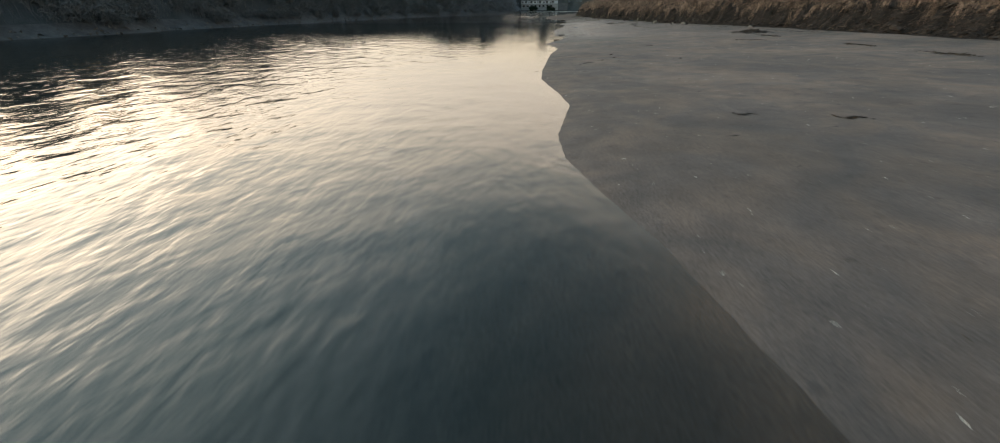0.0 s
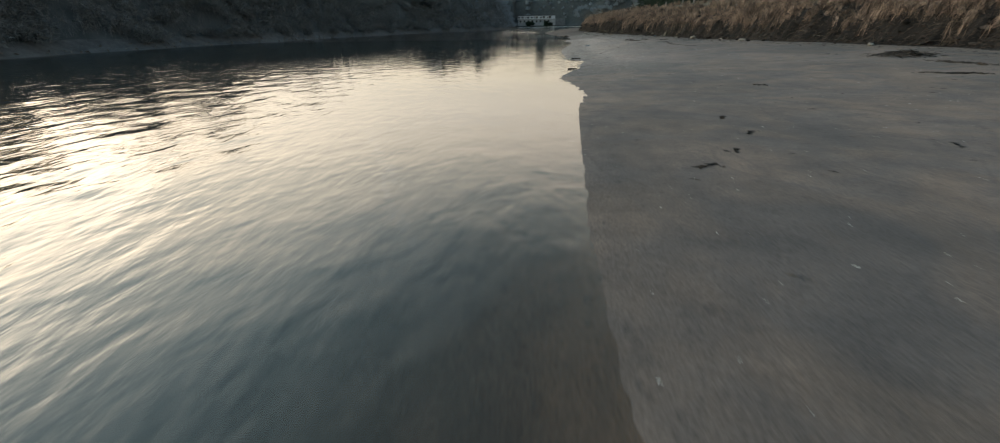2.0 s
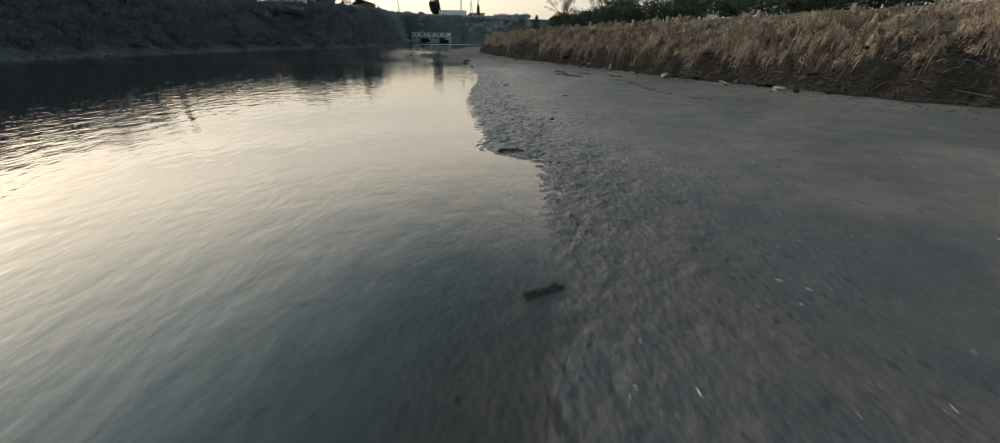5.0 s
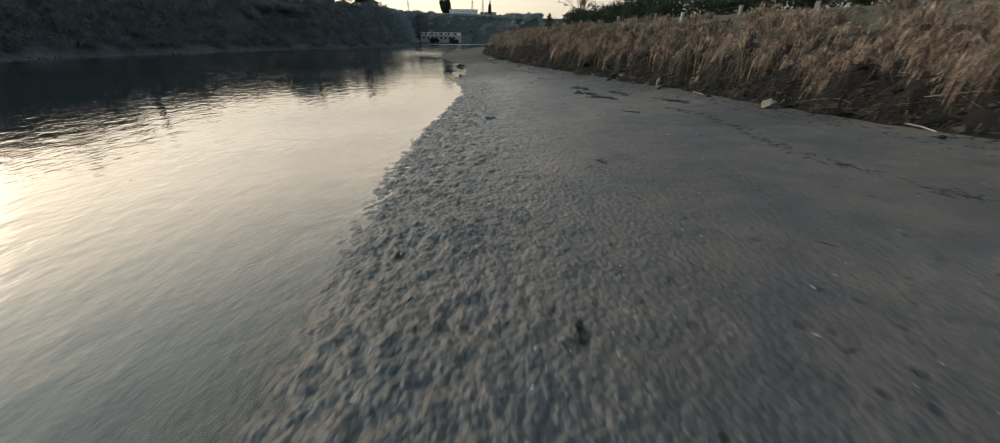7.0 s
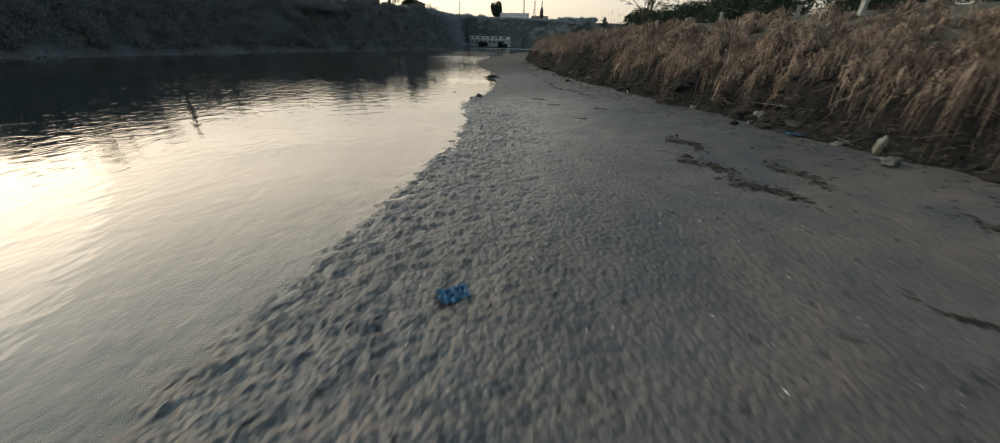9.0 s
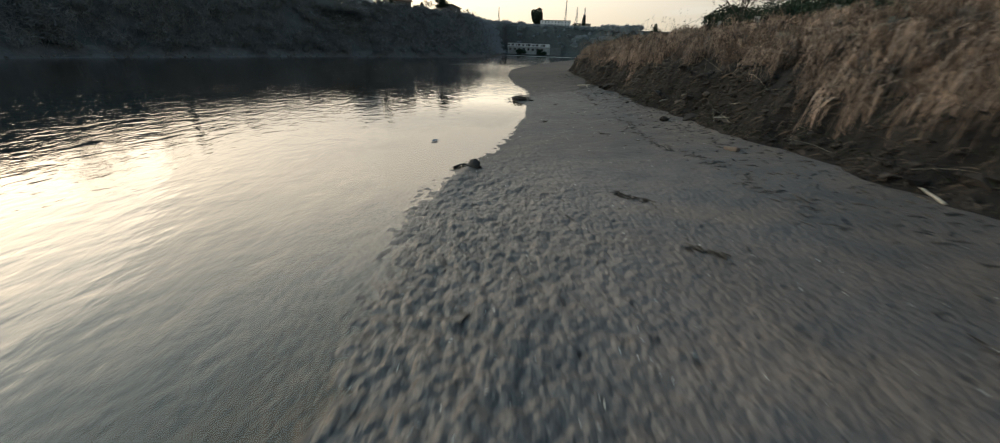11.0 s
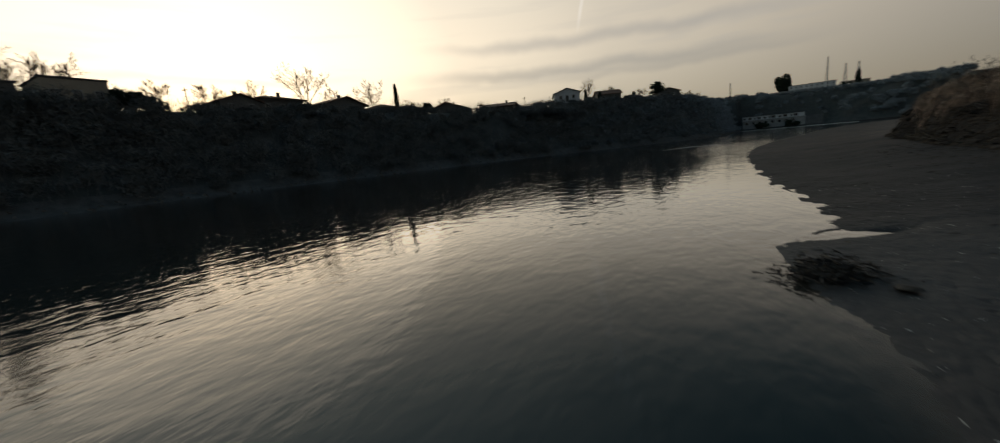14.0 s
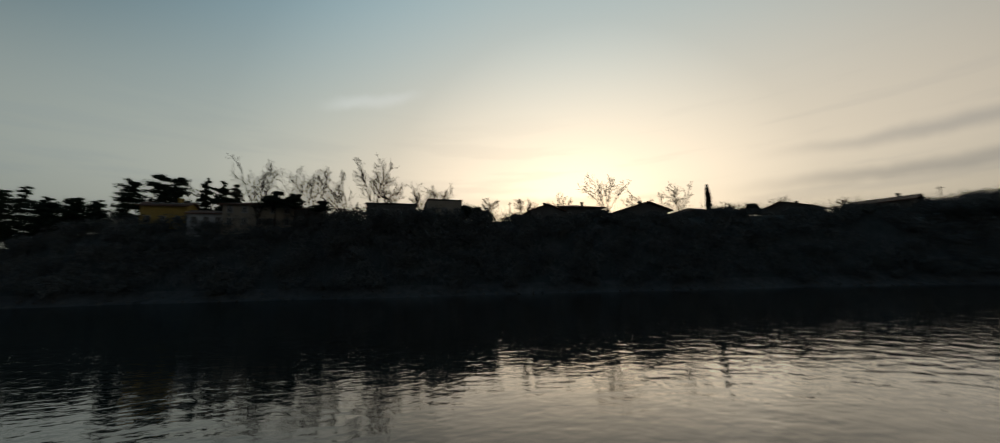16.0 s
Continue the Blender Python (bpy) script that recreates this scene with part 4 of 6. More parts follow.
def limbs(height, seed, spread=0.55, lean=(0, 0), trunk=0.16):
    """Branch paths of a bare tree: a short trunk, limbs that fan up out of it, and three orders of finer twigs."""
    r = np.random.RandomState(seed)
    thick, thin = [], []

    def shoot(start, way, length, rad, steps, wander, lift):
        pts, p, d = [], np.array(start, float), np.array(way, float)
        for k in range(steps + 1):
            pts.append((p.copy(), rad * (1 - 0.7 * k / steps)))
            d = d + r.normal(0, wander, 3) + [0, 0, lift]
            d /= np.linalg.norm(d)
            p = p + d * length / steps
        return pts

    def turned(way, angle):
        side = np.cross(way, r.normal(size=3))
        side /= np.linalg.norm(side)
        return way * np.cos(angle) + side * np.sin(angle)

    def branch(path, length, rad, level):
        kids = (7, 6, 4)[level]
        p = np.array([q[0] for q in path])
        n = len(p) - 1
        for k in range(kids):
            t = 0.28 + 0.70 * (k + r.uniform(0, 1)) / kids
            i = min(int(t * n), n - 1)
            at = p[i] + (p[i + 1] - p[i]) * (t * n - i)
            way = turned((p[i + 1] - p[i]) / np.linalg.norm(p[i + 1] - p[i]), r.uniform(0.4, 0.95)) + [0, 0, 0.12]
            ln = length * r.uniform(0.30, 0.5) * (1.15 - 0.5 * t)
            q = shoot(at, way / np.linalg.norm(way), ln, max(rad * 0.5, 0.028), (4, 3, 1)[level], 0.12, 0.04)
            (thick if level == 0 else thin).append(q)
            if level < 2:
                branch(q, ln * 1.25, max(rad * 0.5, 0.028), level + 1)

    axis = np.array([lean[0], lean[1], 1.0])
    axis /= np.linalg.norm(axis)
    stem = shoot((0, 0, -0.3), axis, height * 0.24, trunk, 4, 0.04, 0.0)
    thick.append(stem)
    for k in range(6):
        a = k * 1.047 + r.uniform(-0.4, 0.4)
        tilt = spread * (r.uniform(0.45, 1.1) if k else 0.12)
        way = axis * np.cos(tilt) + np.array([np.cos(a), np.sin(a), 0]) * np.sin(tilt)
        ln = height * (r.uniform(0.62, 0.70) if k == 0 else r.uniform(0.66, 0.80))
        q = shoot(stem[2 + k % 3][0], way / np.linalg.norm(way), ln, trunk * 0.55, 6, 0.09, 0.03)
        thick.append(q)
        branch(q, ln, trunk * 0.5, 0)
    return thick, thin


def bare_tree(x, y, height, seed, label, spread=0.55, lean=(0, 0), trunk=None, dz=0.0):
    ob = empty("bare_tree", x, y, gz(x, y) + dz, 0, label, "tree", "bare trees on the hilltop")
    thick, thin = limbs(height, seed, spread, lean, trunk or height * 0.017)
    mesh_part("trunk", fast_mesh("trunk", *tubes(thick, 4), BARK, smooth=True), ob)
    mesh_part("crown", fast_mesh("crown", *tubes(thin, 3), TWIG), ob, "leafless winter twigs")
    return ob


def conifer(x, y, height, seed, label, width=0.5, bare=0.12, tiers=11, flat=0.35, name="conifer_tree", dz=0.0):
    """A cedar or fir: level or drooping tiers of needled limbs, ragged in outline."""
    r = np.random.RandomState(seed)
    ob = empty(name, x, y, gz(x, y) + dz, 0, label, "tree", "dark evergreens on the hilltop")
    paths = [[((0, 0, -0.3), height * 0.022), ((r.normal(0, 0.1), r.normal(0, 0.1), height * 0.5), height * 0.014), ((0, 0, height * 0.97), 0.03)]]
    pts = []
    for k in range(tiers):
        t = (k + 0.4) / tiers * 0.96
        z = height * (bare + (1 - bare) * t)
        reach = height * width * 0.5 * (1 - t) ** (0.55 if flat < 0.2 else 0.8) * r.uniform(0.7, 1.25) + 0.25
        for a in np.arange(8) * 0.785 + r.uniform(0, 6):
            z = height * (bare + (1 - bare) * np.clip(t + r.normal(0, 0.5 / tiers), 0.02, 0.98))
            if r.uniform() < 0.15:
                continue
            rr = reach * r.uniform(0.55, 1.15)
            tip = np.array([np.cos(a) * rr, np.sin(a) * rr, z + rr * r.uniform(-flat, 0.12)])
            root = np.array([0, 0, z])
            paths.append([(root, 0.06), (root * 0.5 + tip * 0.5 + [0, 0, 0.12 * rr], 0.04), (tip, 0.012)])
            n = int(22 + 36 * rr)
            s = r.uniform(0.15, 1.05, n)[:, None]
            wid = 0.30 * rr * np.sqrt(s)
            pts.append(root * (1 - s) + tip * s + r.normal(size=(n, 3)) * wid * [0.9, 0.9, 0.36] + [0, 0, 0.05 * rr])
    pts = np.concatenate(pts)
    mesh_part("trunk", fast_mesh("trunk", *tubes(paths, 5), BARK, smooth=True), ob)
    mesh_part("crown", fast_mesh("crown", *flecks(pts, r.uniform(0.18, 0.46, len(pts)), seed), NEEDLES), ob, "dark evergreen needles")
    return ob


def cypress(x, y, height, radius, seed, label, dz=0.0):
    r = np.random.RandomState(seed)
    ob = empty("cypress_tree", x, y, gz(x, y) + dz, 0, label, "tree", "cypresses on the hilltop")
    n = int(900 * height / 6)
    t = r.uniform(0.03, 1.0, n)
    rad = radius * np.minimum(1, 2.6 * t) ** 0.6 * (1 - t**3.2) ** 0.6 * r.uniform(0.55, 1.08, n)
    a = r.uniform(0, 6.283, n)
    rad = rad * (1 + 0.16 * np.sin(a * 3 + t * 9))
    pts = np.stack([np.cos(a) * rad, np.sin(a) * rad, t * height], 1)
    mesh_part("trunk", fast_mesh("trunk", *tubes([[((0, 0, -0.3), 0.16), ((0, 0, height * 0.5), 0.1), ((0, 0, height * 0.96), 0.02)]], 6), BARK, smooth=True), ob)
    mesh_part("crown", fast_mesh("crown", *flecks(pts, r.uniform(0.2, 0.42, n) * max(1.0, height / 7), seed), NEEDLES), ob, "tight dark column of needles")
    return ob


def crown_points(r, n, rx, ry, rz, blobs=9):
    """Points in a cluster of overlapping clumps with an uneven outline."""
    out = []
    for k in range(blobs):
        a, up = r.uniform(0, 6.283), r.uniform(-0.55, 0.9)
        c = np.array([np.cos(a) * rx * 0.55 * np.sqrt(1 - up * up * 0.8), np.sin(a) * ry * 0.55 * np.sqrt(1 - up * up * 0.8), up * rz * 0.6])
        q = r.normal(size=(n // blobs, 3))
        q /= np.linalg.norm(q, axis=1, keepdims=True)
        q *= r.uniform(0.35, 1.0, (len(q), 1)) ** 0.5
        out.append(c + q * [rx * 0.5, ry * 0.5, rz * 0.48] * r.uniform(0.7, 1.15))
    return np.concatenate(out)


def leafy_tree(x, y, height, radius, seed, label, stem=0.2, mat=None, name="evergreen_tree", group="dark evergreens on the hilltop", density=2600, fleck=(0.3, 0.6), dz=0.0):
    r = np.random.RandomState(seed)
    ob = empty(name, x, y, gz(x, y) + dz, 0, label, "tree", group)
    mid = height * (1 + stem) / 2
    paths = [[((0, 0, -0.3), 0.03 * height), ((0.1, 0, mid * 0.6), 0.022 * height), ((0, 0.1, mid * 1.2), 0.05)]]
    for k in range(6):
        a = k * 1.05 + r.uniform(0, 0.5)
        paths.append([((0, 0, height * (stem + 0.05 * k)), 0.012 * height), ((np.cos(a) * radius * 0.4, np.sin(a) * radius * 0.4, mid), 0.05), ((np.cos(a) * radius * 0.75, np.sin(a) * radius * 0.75, mid + 0.15 * height), 0.02)])
    pts = crown_points(r, density, radius, radius, height * (1 - stem) / 2, 11) + [0, 0, mid]
    mesh_part("trunk", fast_mesh("trunk", *tubes(paths, 6), BARK, smooth=True), ob)
    mesh_part("crown", fast_mesh("crown", *flecks(pts, r.uniform(*fleck, len(pts)), seed), mat or NEEDLES), ob, "dense dark foliage")
    return ob


# ---- dry reeds along the top of the near bank ----
def hangers(base, way, reach, rise, fall, width, seg=5, seed=0):
    """Dead blades that arch out of a tussock and hang down: way (n, 2) level direction, reach, rise and fall (n,)."""
    r = np.random.RandomState(seed)
    n = len(base)
    side = np.stack([-way[:, 1], way[:, 0], r.normal(0, 0.3, n)], 1)
    turn = r.uniform(-0.9, 0.9, n)[:, None]
    side = side * np.cos(turn) + np.concatenate([way, np.zeros((n, 1))], 1) * np.sin(turn)
    bend, rows = r.normal(0, 0.10, n), []
    for k in range(seg + 1):
        t = k / seg
        out = reach * (2 * t - t * t) + bend * np.sin(t * 5 + bend * 30) * 0.6
        p = base + np.stack([way[:, 0] * out, way[:, 1] * out, rise * 2.6 * t * (1.35 - t) - fall * t**1.6], 1) + side * (bend * t)[:, None]
        w = (width * (1 - 0.75 * t))[:, None]
        rows += [p - side * w / 2, p + side * w / 2]
    v = np.stack(rows, 1).reshape(-1, 3)
    start = np.arange(n)[:, None] * 2 * (seg + 1)
    return v, np.concatenate([start + np.array([2 * k, 2 * k + 1, 2 * k + 3, 2 * k + 2]) for k in range(seg)])


def build_reeds():
    r = np.random.RandomState(77)
    # curtain: tussocks on the lip, their dead blades combed down over the earth face in hanks
    parts = []
    ys = np.concatenate([r.uniform(6, 168, 1300), r.uniform(-60, 6, 140), r.uniform(168, 330, 200)])
    for y in ys:
        ft = float(along(FOOT, y))
        row = r.uniform()
        e = 1.35 + 1.7 * row
        far = y < 6 or y > 168
        m = int((16 if far else 54) * r.uniform(0.6, 1.2))
        long = 1.0 - 0.42 * float(smooth(98, 110, y)) + 0.5 * float(fbm(np.float64(y * 0.45), np.float64(3.0), 3, 95))
        if long < 0.55 and row < 0.5:
            continue
        tone = np.clip(r.normal(0.92, 0.36) + 0.15 * row, 0.3, 1.7)
        head = np.array([ft + e, y])
        lie = r.normal(0, 0.55)
        for hank in range(4):
            q = m // 4
            a = np.pi + lie + r.normal(0, 0.5) + r.normal(0, 0.14, q)
            b = head + r.normal(0, 0.055, (q, 2)) + r.normal(0, 0.17, 2)
            fall = long * r.uniform(0.65, 1.3) * r.uniform(0.82, 1.1, q) * (1.15 - 0.35 * row)
            parts.append((b, np.stack([np.cos(a), np.sin(a)], 1), r.uniform(0.25, 0.55) * r.uniform(0.6, 1.3, q), r.uniform(0.15, 0.6, q) * (0.8 + 0.5 * row), fall,
                          r.uniform(0.012, 0.036, q) * (2.5 if far else 1.0), np.full(q, tone * r.uniform(0.65, 1.3))))
    b, way, reach, rise, fall, width, tone = (np.concatenate(q) for q in zip(*parts))
    z = ground_z(b[:, 0], b[:, 1])[0] + 0.02
    v, f = hangers(np.column_stack([b, z]), way, reach, rise, fall, width, 3, 3)
    tones = [np.repeat(tone, 8)]
    # tussocks behind the lip: each a mop of dead blades that rises, arches over and hangs, mostly riverwards
    parts = []
    count = 2000
    ty = np.concatenate([r.uniform(30, 168, count), r.uniform(-40, 30, 180), r.uniform(168, 330, 190)])
    te = np.where(r.uniform(size=len(ty)) < 0.86, 1.35 + 5.0 * r.beta(0.85, 1.15, len(ty)), r.uniform(5.5, 9.5, len(ty)))
    thick = fbm(ty * 0.75, te * 0.9, 2, 97)
    te = te + 0.45 * smooth(98, 110, ty)
    stand = 0.78 + 0.32 * fbm(ty * 0.28, te * 0.45, 3, 91) + 0.10 * smooth(100, 118, ty)
    for k in range(len(ty)):
        far = not 30 < ty[k] < 168
        if thick[k] < -0.42:
            continue
        # besides chance, tone drops towards gaps: shade put into the blades' colour
        tone = np.clip(r.normal(0.92, 0.30) + 0.25 * thick[k], 0.3, 1.6)
        tall = max(stand[k], 0.25) * r.uniform(0.75, 1.25)
        heart = np.array([float(along(FOOT, ty[k])) + te[k], ty[k]])
        for hank in range(3 if far else 6):
            q = 6 if far else int(r.uniform(6, 10))
            a = (np.pi + r.normal(0, 0.75) if r.uniform() < 0.72 else r.uniform(0, 6.283)) + r.normal(0, 0.16, q)
            b = heart + r.normal(0, 0.16, 2) + r.normal(0, 0.05, (q, 2))
            lift = tall * r.uniform(0.7, 1.15) * r.uniform(0.85, 1.12, q)
            parts.append((b, np.stack([np.cos(a), np.sin(a)], 1), tall * r.uniform(0.35, 0.85) * r.uniform(0.8, 1.2, q), lift, lift * r.uniform(0.8, 2.3) * r.uniform(0.85, 1.15, q),
                          r.uniform(0.014, 0.042, q) * (2.4 if far else 1.0), np.full(q, tone * r.uniform(0.7, 1.25))))
    b, way, reach, rise, fall, width, tone = (np.concatenate(q) for q in zip(*parts))
    z = ground_z(b[:, 0], b[:, 1])[0] - 0.03
    v, f = joined((v, f), hangers(np.column_stack([b, z]), way, reach, rise, fall, width, 3, 4))
    tones.append(np.repeat(tone, 8))
    tagged(new("dry_reeds", fast_mesh("dry_reeds", v, f, REED, None, {"tone": np.concatenate(tones)})), "thick brown dry straw and reeds hanging over the eroded bank", "reeds", kind="stuff")
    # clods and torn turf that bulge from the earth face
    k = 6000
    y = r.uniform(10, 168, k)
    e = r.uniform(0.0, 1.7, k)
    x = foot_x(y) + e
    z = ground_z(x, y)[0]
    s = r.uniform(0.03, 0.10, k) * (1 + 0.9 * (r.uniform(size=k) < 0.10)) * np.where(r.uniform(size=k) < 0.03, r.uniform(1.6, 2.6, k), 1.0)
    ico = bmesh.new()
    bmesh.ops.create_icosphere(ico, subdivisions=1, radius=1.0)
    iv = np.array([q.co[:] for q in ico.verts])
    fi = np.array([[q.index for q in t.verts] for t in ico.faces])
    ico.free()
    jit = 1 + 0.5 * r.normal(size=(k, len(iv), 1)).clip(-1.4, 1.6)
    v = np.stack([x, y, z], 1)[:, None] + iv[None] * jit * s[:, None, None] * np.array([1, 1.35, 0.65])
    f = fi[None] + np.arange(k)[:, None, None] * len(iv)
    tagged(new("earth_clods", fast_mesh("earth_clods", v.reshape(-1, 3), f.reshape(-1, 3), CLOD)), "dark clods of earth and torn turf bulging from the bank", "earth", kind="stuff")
    # paler broken canes, some fallen across the mass
    k = 1150
    y = rng.uniform(40, 165, k)
    e = np.concatenate([rng.uniform(1.4, 5.0, 850), rng.uniform(0.1, 1.4, 300)])
    x = foot_x(y) + e
    z = ground_z(x, y)[0] + np.where(e > 1.4, rng.uniform(0.1, 1.3, k), rng.uniform(0.03, 0.12, k))
    a = rng.uniform(0, 6.283, k)
    lean = np.stack([np.cos(a), np.sin(a) * 1.5, rng.uniform(-0.25, 0.7, k)], 1)
    v, f = ribbons(np.stack([x, y, z], 1), lean, rng.uniform(0.6, 2.0, k), rng.uniform(0.012, 0.028, k), rng.uniform(0.0, 0.35, k), 3, 5)
    tagged(new("broken_canes", fast_mesh("broken_canes", v, f, CANE)), "pale broken canes lying in the dry reeds", "reeds", kind="stuff")
    # feathery seed heads standing out against the sky
    k = 240
    y = rng.uniform(104, 168, k)
    e = rng.uniform(1.0, 6.0, k)
    x = foot_x(y) + e
    z = ground_z(x, y)[0]
    top = rng.uniform(1.3, 2.4, k)
    lean = np.stack([rng.normal(0, 0.12, k) - 0.08, rng.normal(0, 0.12, k), np.ones(k)], 1)
    stems = ribbons(np.stack([x, y, z], 1), lean, top, np.full(k, 0.016), np.full(k, 0.08), 3, 6)
    tips = stems[0].reshape(k, 8, 3)[:, 6]
    fl = np.repeat(tips, 9, 0) + rng.normal(0, 1, (k * 9, 3)) * [0.03, 0.03, 0.10]
    v, f = joined(stems, flecks(fl, rng.uniform(0.03, 0.07, len(fl)), 8))
    tagged(new("reed_plumes", fast_mesh("reed_plumes", v, f, CANE)), "thin reed stems with ragged seed heads", "reeds", kind="stuff")
    # green grass that has taken root on the slumped earth
    k = 5200
    y = np.concatenate([rng.normal(83, 3.0, 1300), rng.uniform(96, 124, 3000), rng.uniform(60, 96, 900)])
    clump = fbm(y * 0.5, y * 0.0, 2, 44)
    e = np.clip(0.75 + 0.45 * rng.normal(size=k) + 0.3 * clump, 0.1, 1.9)
    y = y + 0.35 * rng.normal(size=k) * 0.2
    x = foot_x(y) + e
    z = ground_z(x, y)[0] - 0.01
    lean = np.stack([rng.normal(-0.35, 0.4, k), rng.normal(0, 0.4, k), np.ones(k)], 1)
    v, f = ribbons(np.stack([x, y, z], 1), lean, rng.uniform(0.10, 0.34, k), rng.uniform(0.010, 0.024, k), rng.uniform(0.3, 1.0, k), 2, 14)
    tagged(new("bank_grass", fast_mesh("bank_grass", v, f, HERB)), "dark green grass tufts on the slumped earth face", "grass", kind="stuff")
    # torn roots and turf hanging from the earth face
    k = 17000
    y = rng.uniform(10, 170, k)
    e = rng.uniform(0.05, 1.5, k)
    x = foot_x(y) + e
    z = ground_z(x, y)[0]
    lean = np.stack([-1 + 0.3 * rng.normal(size=k), 0.6 * rng.normal(size=k), rng.uniform(-0.4, 0.5, k)], 1)
    v, f = ribbons(np.stack([x, y, z], 1), lean, rng.uniform(0.12, 0.5, k), rng.uniform(0.015, 0.06, k), rng.uniform(0.4, 1.6, k), 3, 9)
    tagged(new("hanging_roots", fast_mesh("hanging_roots", v, f, ROOT)), "dark roots and dead turf hanging from the earth face", "roots", kind="stuff")


# ---- scrub that clothes the far slope ----
def build_scrub():
    r = np.random.RandomState(23)
    count = 0
    pts, sizes = [], []
    tries = 0
    while count < 1350 and tries < 6000:
        tries += 1
        y = r.uniform(-60, 512) if r.uniform() < 0.7 else r.uniform(60, 300)
        d = r.uniform(2.2, 16)
        x = float(far_x(y)) - d
        h = r.uniform(1.8, 4.2) * (0.8 + 0.3 * smooth(3, 9, d)) * (1 - 0.55 * smooth(10, 15, d))
        z = gz(x, y)
        q = crown_points(r, 250 if y < 300 else 130, h * 0.85, h * 0.95, h * 0.62, 6) + [x, y, z + h * 0.42]
        pts.append(q)
        sizes.append(r.uniform(0.2, 0.5, len(q)) * (1.0 if y < 300 else 1.5))
        count += 1
    # thicket along the brow of the slope
    for k in range(560):
        y = r.uniform(-50, 480)
        d = r.uniform(12.5, 19)
        x = float(far_x(y)) - d
        h = r.uniform(1.0, 2.0) + 2.0 * (55 < y < 112) * r.uniform(0.4, 1) + 2.9 * (112 < y < 140) * r.uniform(0.7, 1) + 0.8 * (y > 330)
        q = crown_points(r, 300, h * 1.1, h * 1.1, h * 0.6, 6) + [x, y, gz(x, y) + h * 0.35]
        pts.append(q)
        sizes.append(r.uniform(0.22, 0.5, len(q)))
    # brambles in front of the flat-roofed buildings
    for k in range(70):
        y, x = r.uniform(110, 142), r.uniform(-70.5, -66.5)
        h = max(17.3 - gz(x, y), 1.5) * r.uniform(0.85, 1.0)
        q = crown_points(r, 300, 1.7, 1.7, h * 0.6, 6) + [x, y, gz(x, y) + h * 0.42]
        pts.append(q)
        sizes.append(r.uniform(0.15, 0.4, len(q)))
    # taller thicket on the shoulder of the hill
    for k in range(70):
        y, x = r.uniform(226, 246), r.uniform(-49, -36)
        h = r.uniform(1.6, 2.6)
        q = crown_points(r, 420, h * 1.0, h * 1.0, h * 0.75, 7) + [x, y, max(gz(x, y), 13.2) + h * 0.45]
        pts.append(q)
        sizes.append(r.uniform(0.12, 0.34, len(q)))
    # the wooded end of the reach, behind the weir house
    for k in range(520):
        x = r.uniform(-45, 150)
        y = RIVER_END + r.uniform(3, 75)
        if 8 < x < 78 and y < 534:
            continue
        h = r.uniform(5, 9) * (0.28 if y > 524 and 36 < x < 112 else 0.35 if y > 548 else 0.75)
        z = gz(x, y)
        q = crown_points(r, 240, h * 0.8, h * 0.7, h * 0.6, 6) + [x, y, z + h * 0.4]
        pts.append(q)
        sizes.append(r.uniform(0.8, 1.6, len(q)))
    q, s = np.concatenate(pts), np.concatenate(sizes)
    v, f = slivers(q, s, 31)
    # bare shoots standing out of the thicket
    k = 22000
    y = r.uniform(-40, 505, k)
    d = r.uniform(2.0, 17, k)
    lean = np.stack([r.normal(0, 0.3, k), r.normal(0, 0.3, k), np.ones(k)], 1)
    length = r.uniform(1.4, 4.0, k) * (1 - 0.5 * smooth(10, 15, d))
    brow = r.uniform(size=k) < 0.25
    d = np.where(brow, r.uniform(12, 19, k), d)
    y = np.where(brow, r.uniform(60, 260, k), y)
    x = far_x(y) - d
    z = ground_z(x, y)[0] + r.uniform(0, 1.5, k)
    length = np.where(brow, r.uniform(1.2, 3.0, k), length)
    v2, f2 = ribbons(np.stack([x, y, z], 1), lean, length, np.where(brow, r.uniform(0.02, 0.05, k), r.uniform(0.04, 0.10, k)), r.uniform(0, 0.15, k), 2, 32)
    f2 = np.concatenate([f2[:, [0, 1, 2]], f2[:, [0, 2, 3]]])
    v, f = joined((v, f), (v2, f2))
    # haze put into the colour: the paler scrub takes over with distance downstream
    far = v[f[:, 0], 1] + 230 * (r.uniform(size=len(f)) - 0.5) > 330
    tagged(new("far_thicket", fast_mesh("far_thicket", v, f[far], HAZED_SCRUB)), "leafless thicket at the end of the reach, greyed for distance haze", "thicket", kind="stuff")
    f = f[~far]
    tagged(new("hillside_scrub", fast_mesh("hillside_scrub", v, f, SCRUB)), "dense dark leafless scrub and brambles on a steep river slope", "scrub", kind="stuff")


def build_far_stones():
    r = np.random.RandomState(3)
    k = 1500
    y = np.concatenate([r.uniform(20, 190, 300), r.uniform(190, 505, 1200)])
    x = far_x(y) - r.uniform(-0.3, 2.4, k)
    z = ground_z(x, y)[0]
    v, f = flecks(np.stack([x, y, z + 0.05], 1), r.uniform(0.2, 0.6, k), 12)
    v2, f2 = flecks(np.stack([x, y, z + 0.1], 1), r.uniform(0.2, 0.5, k), 13)
    tagged(new("shore_stones", fast_mesh("shore_stones", *joined((v, f), (v2, f2)), STONE)), "pale stones and rubble along the far waterline", "stones", kind="stuff")


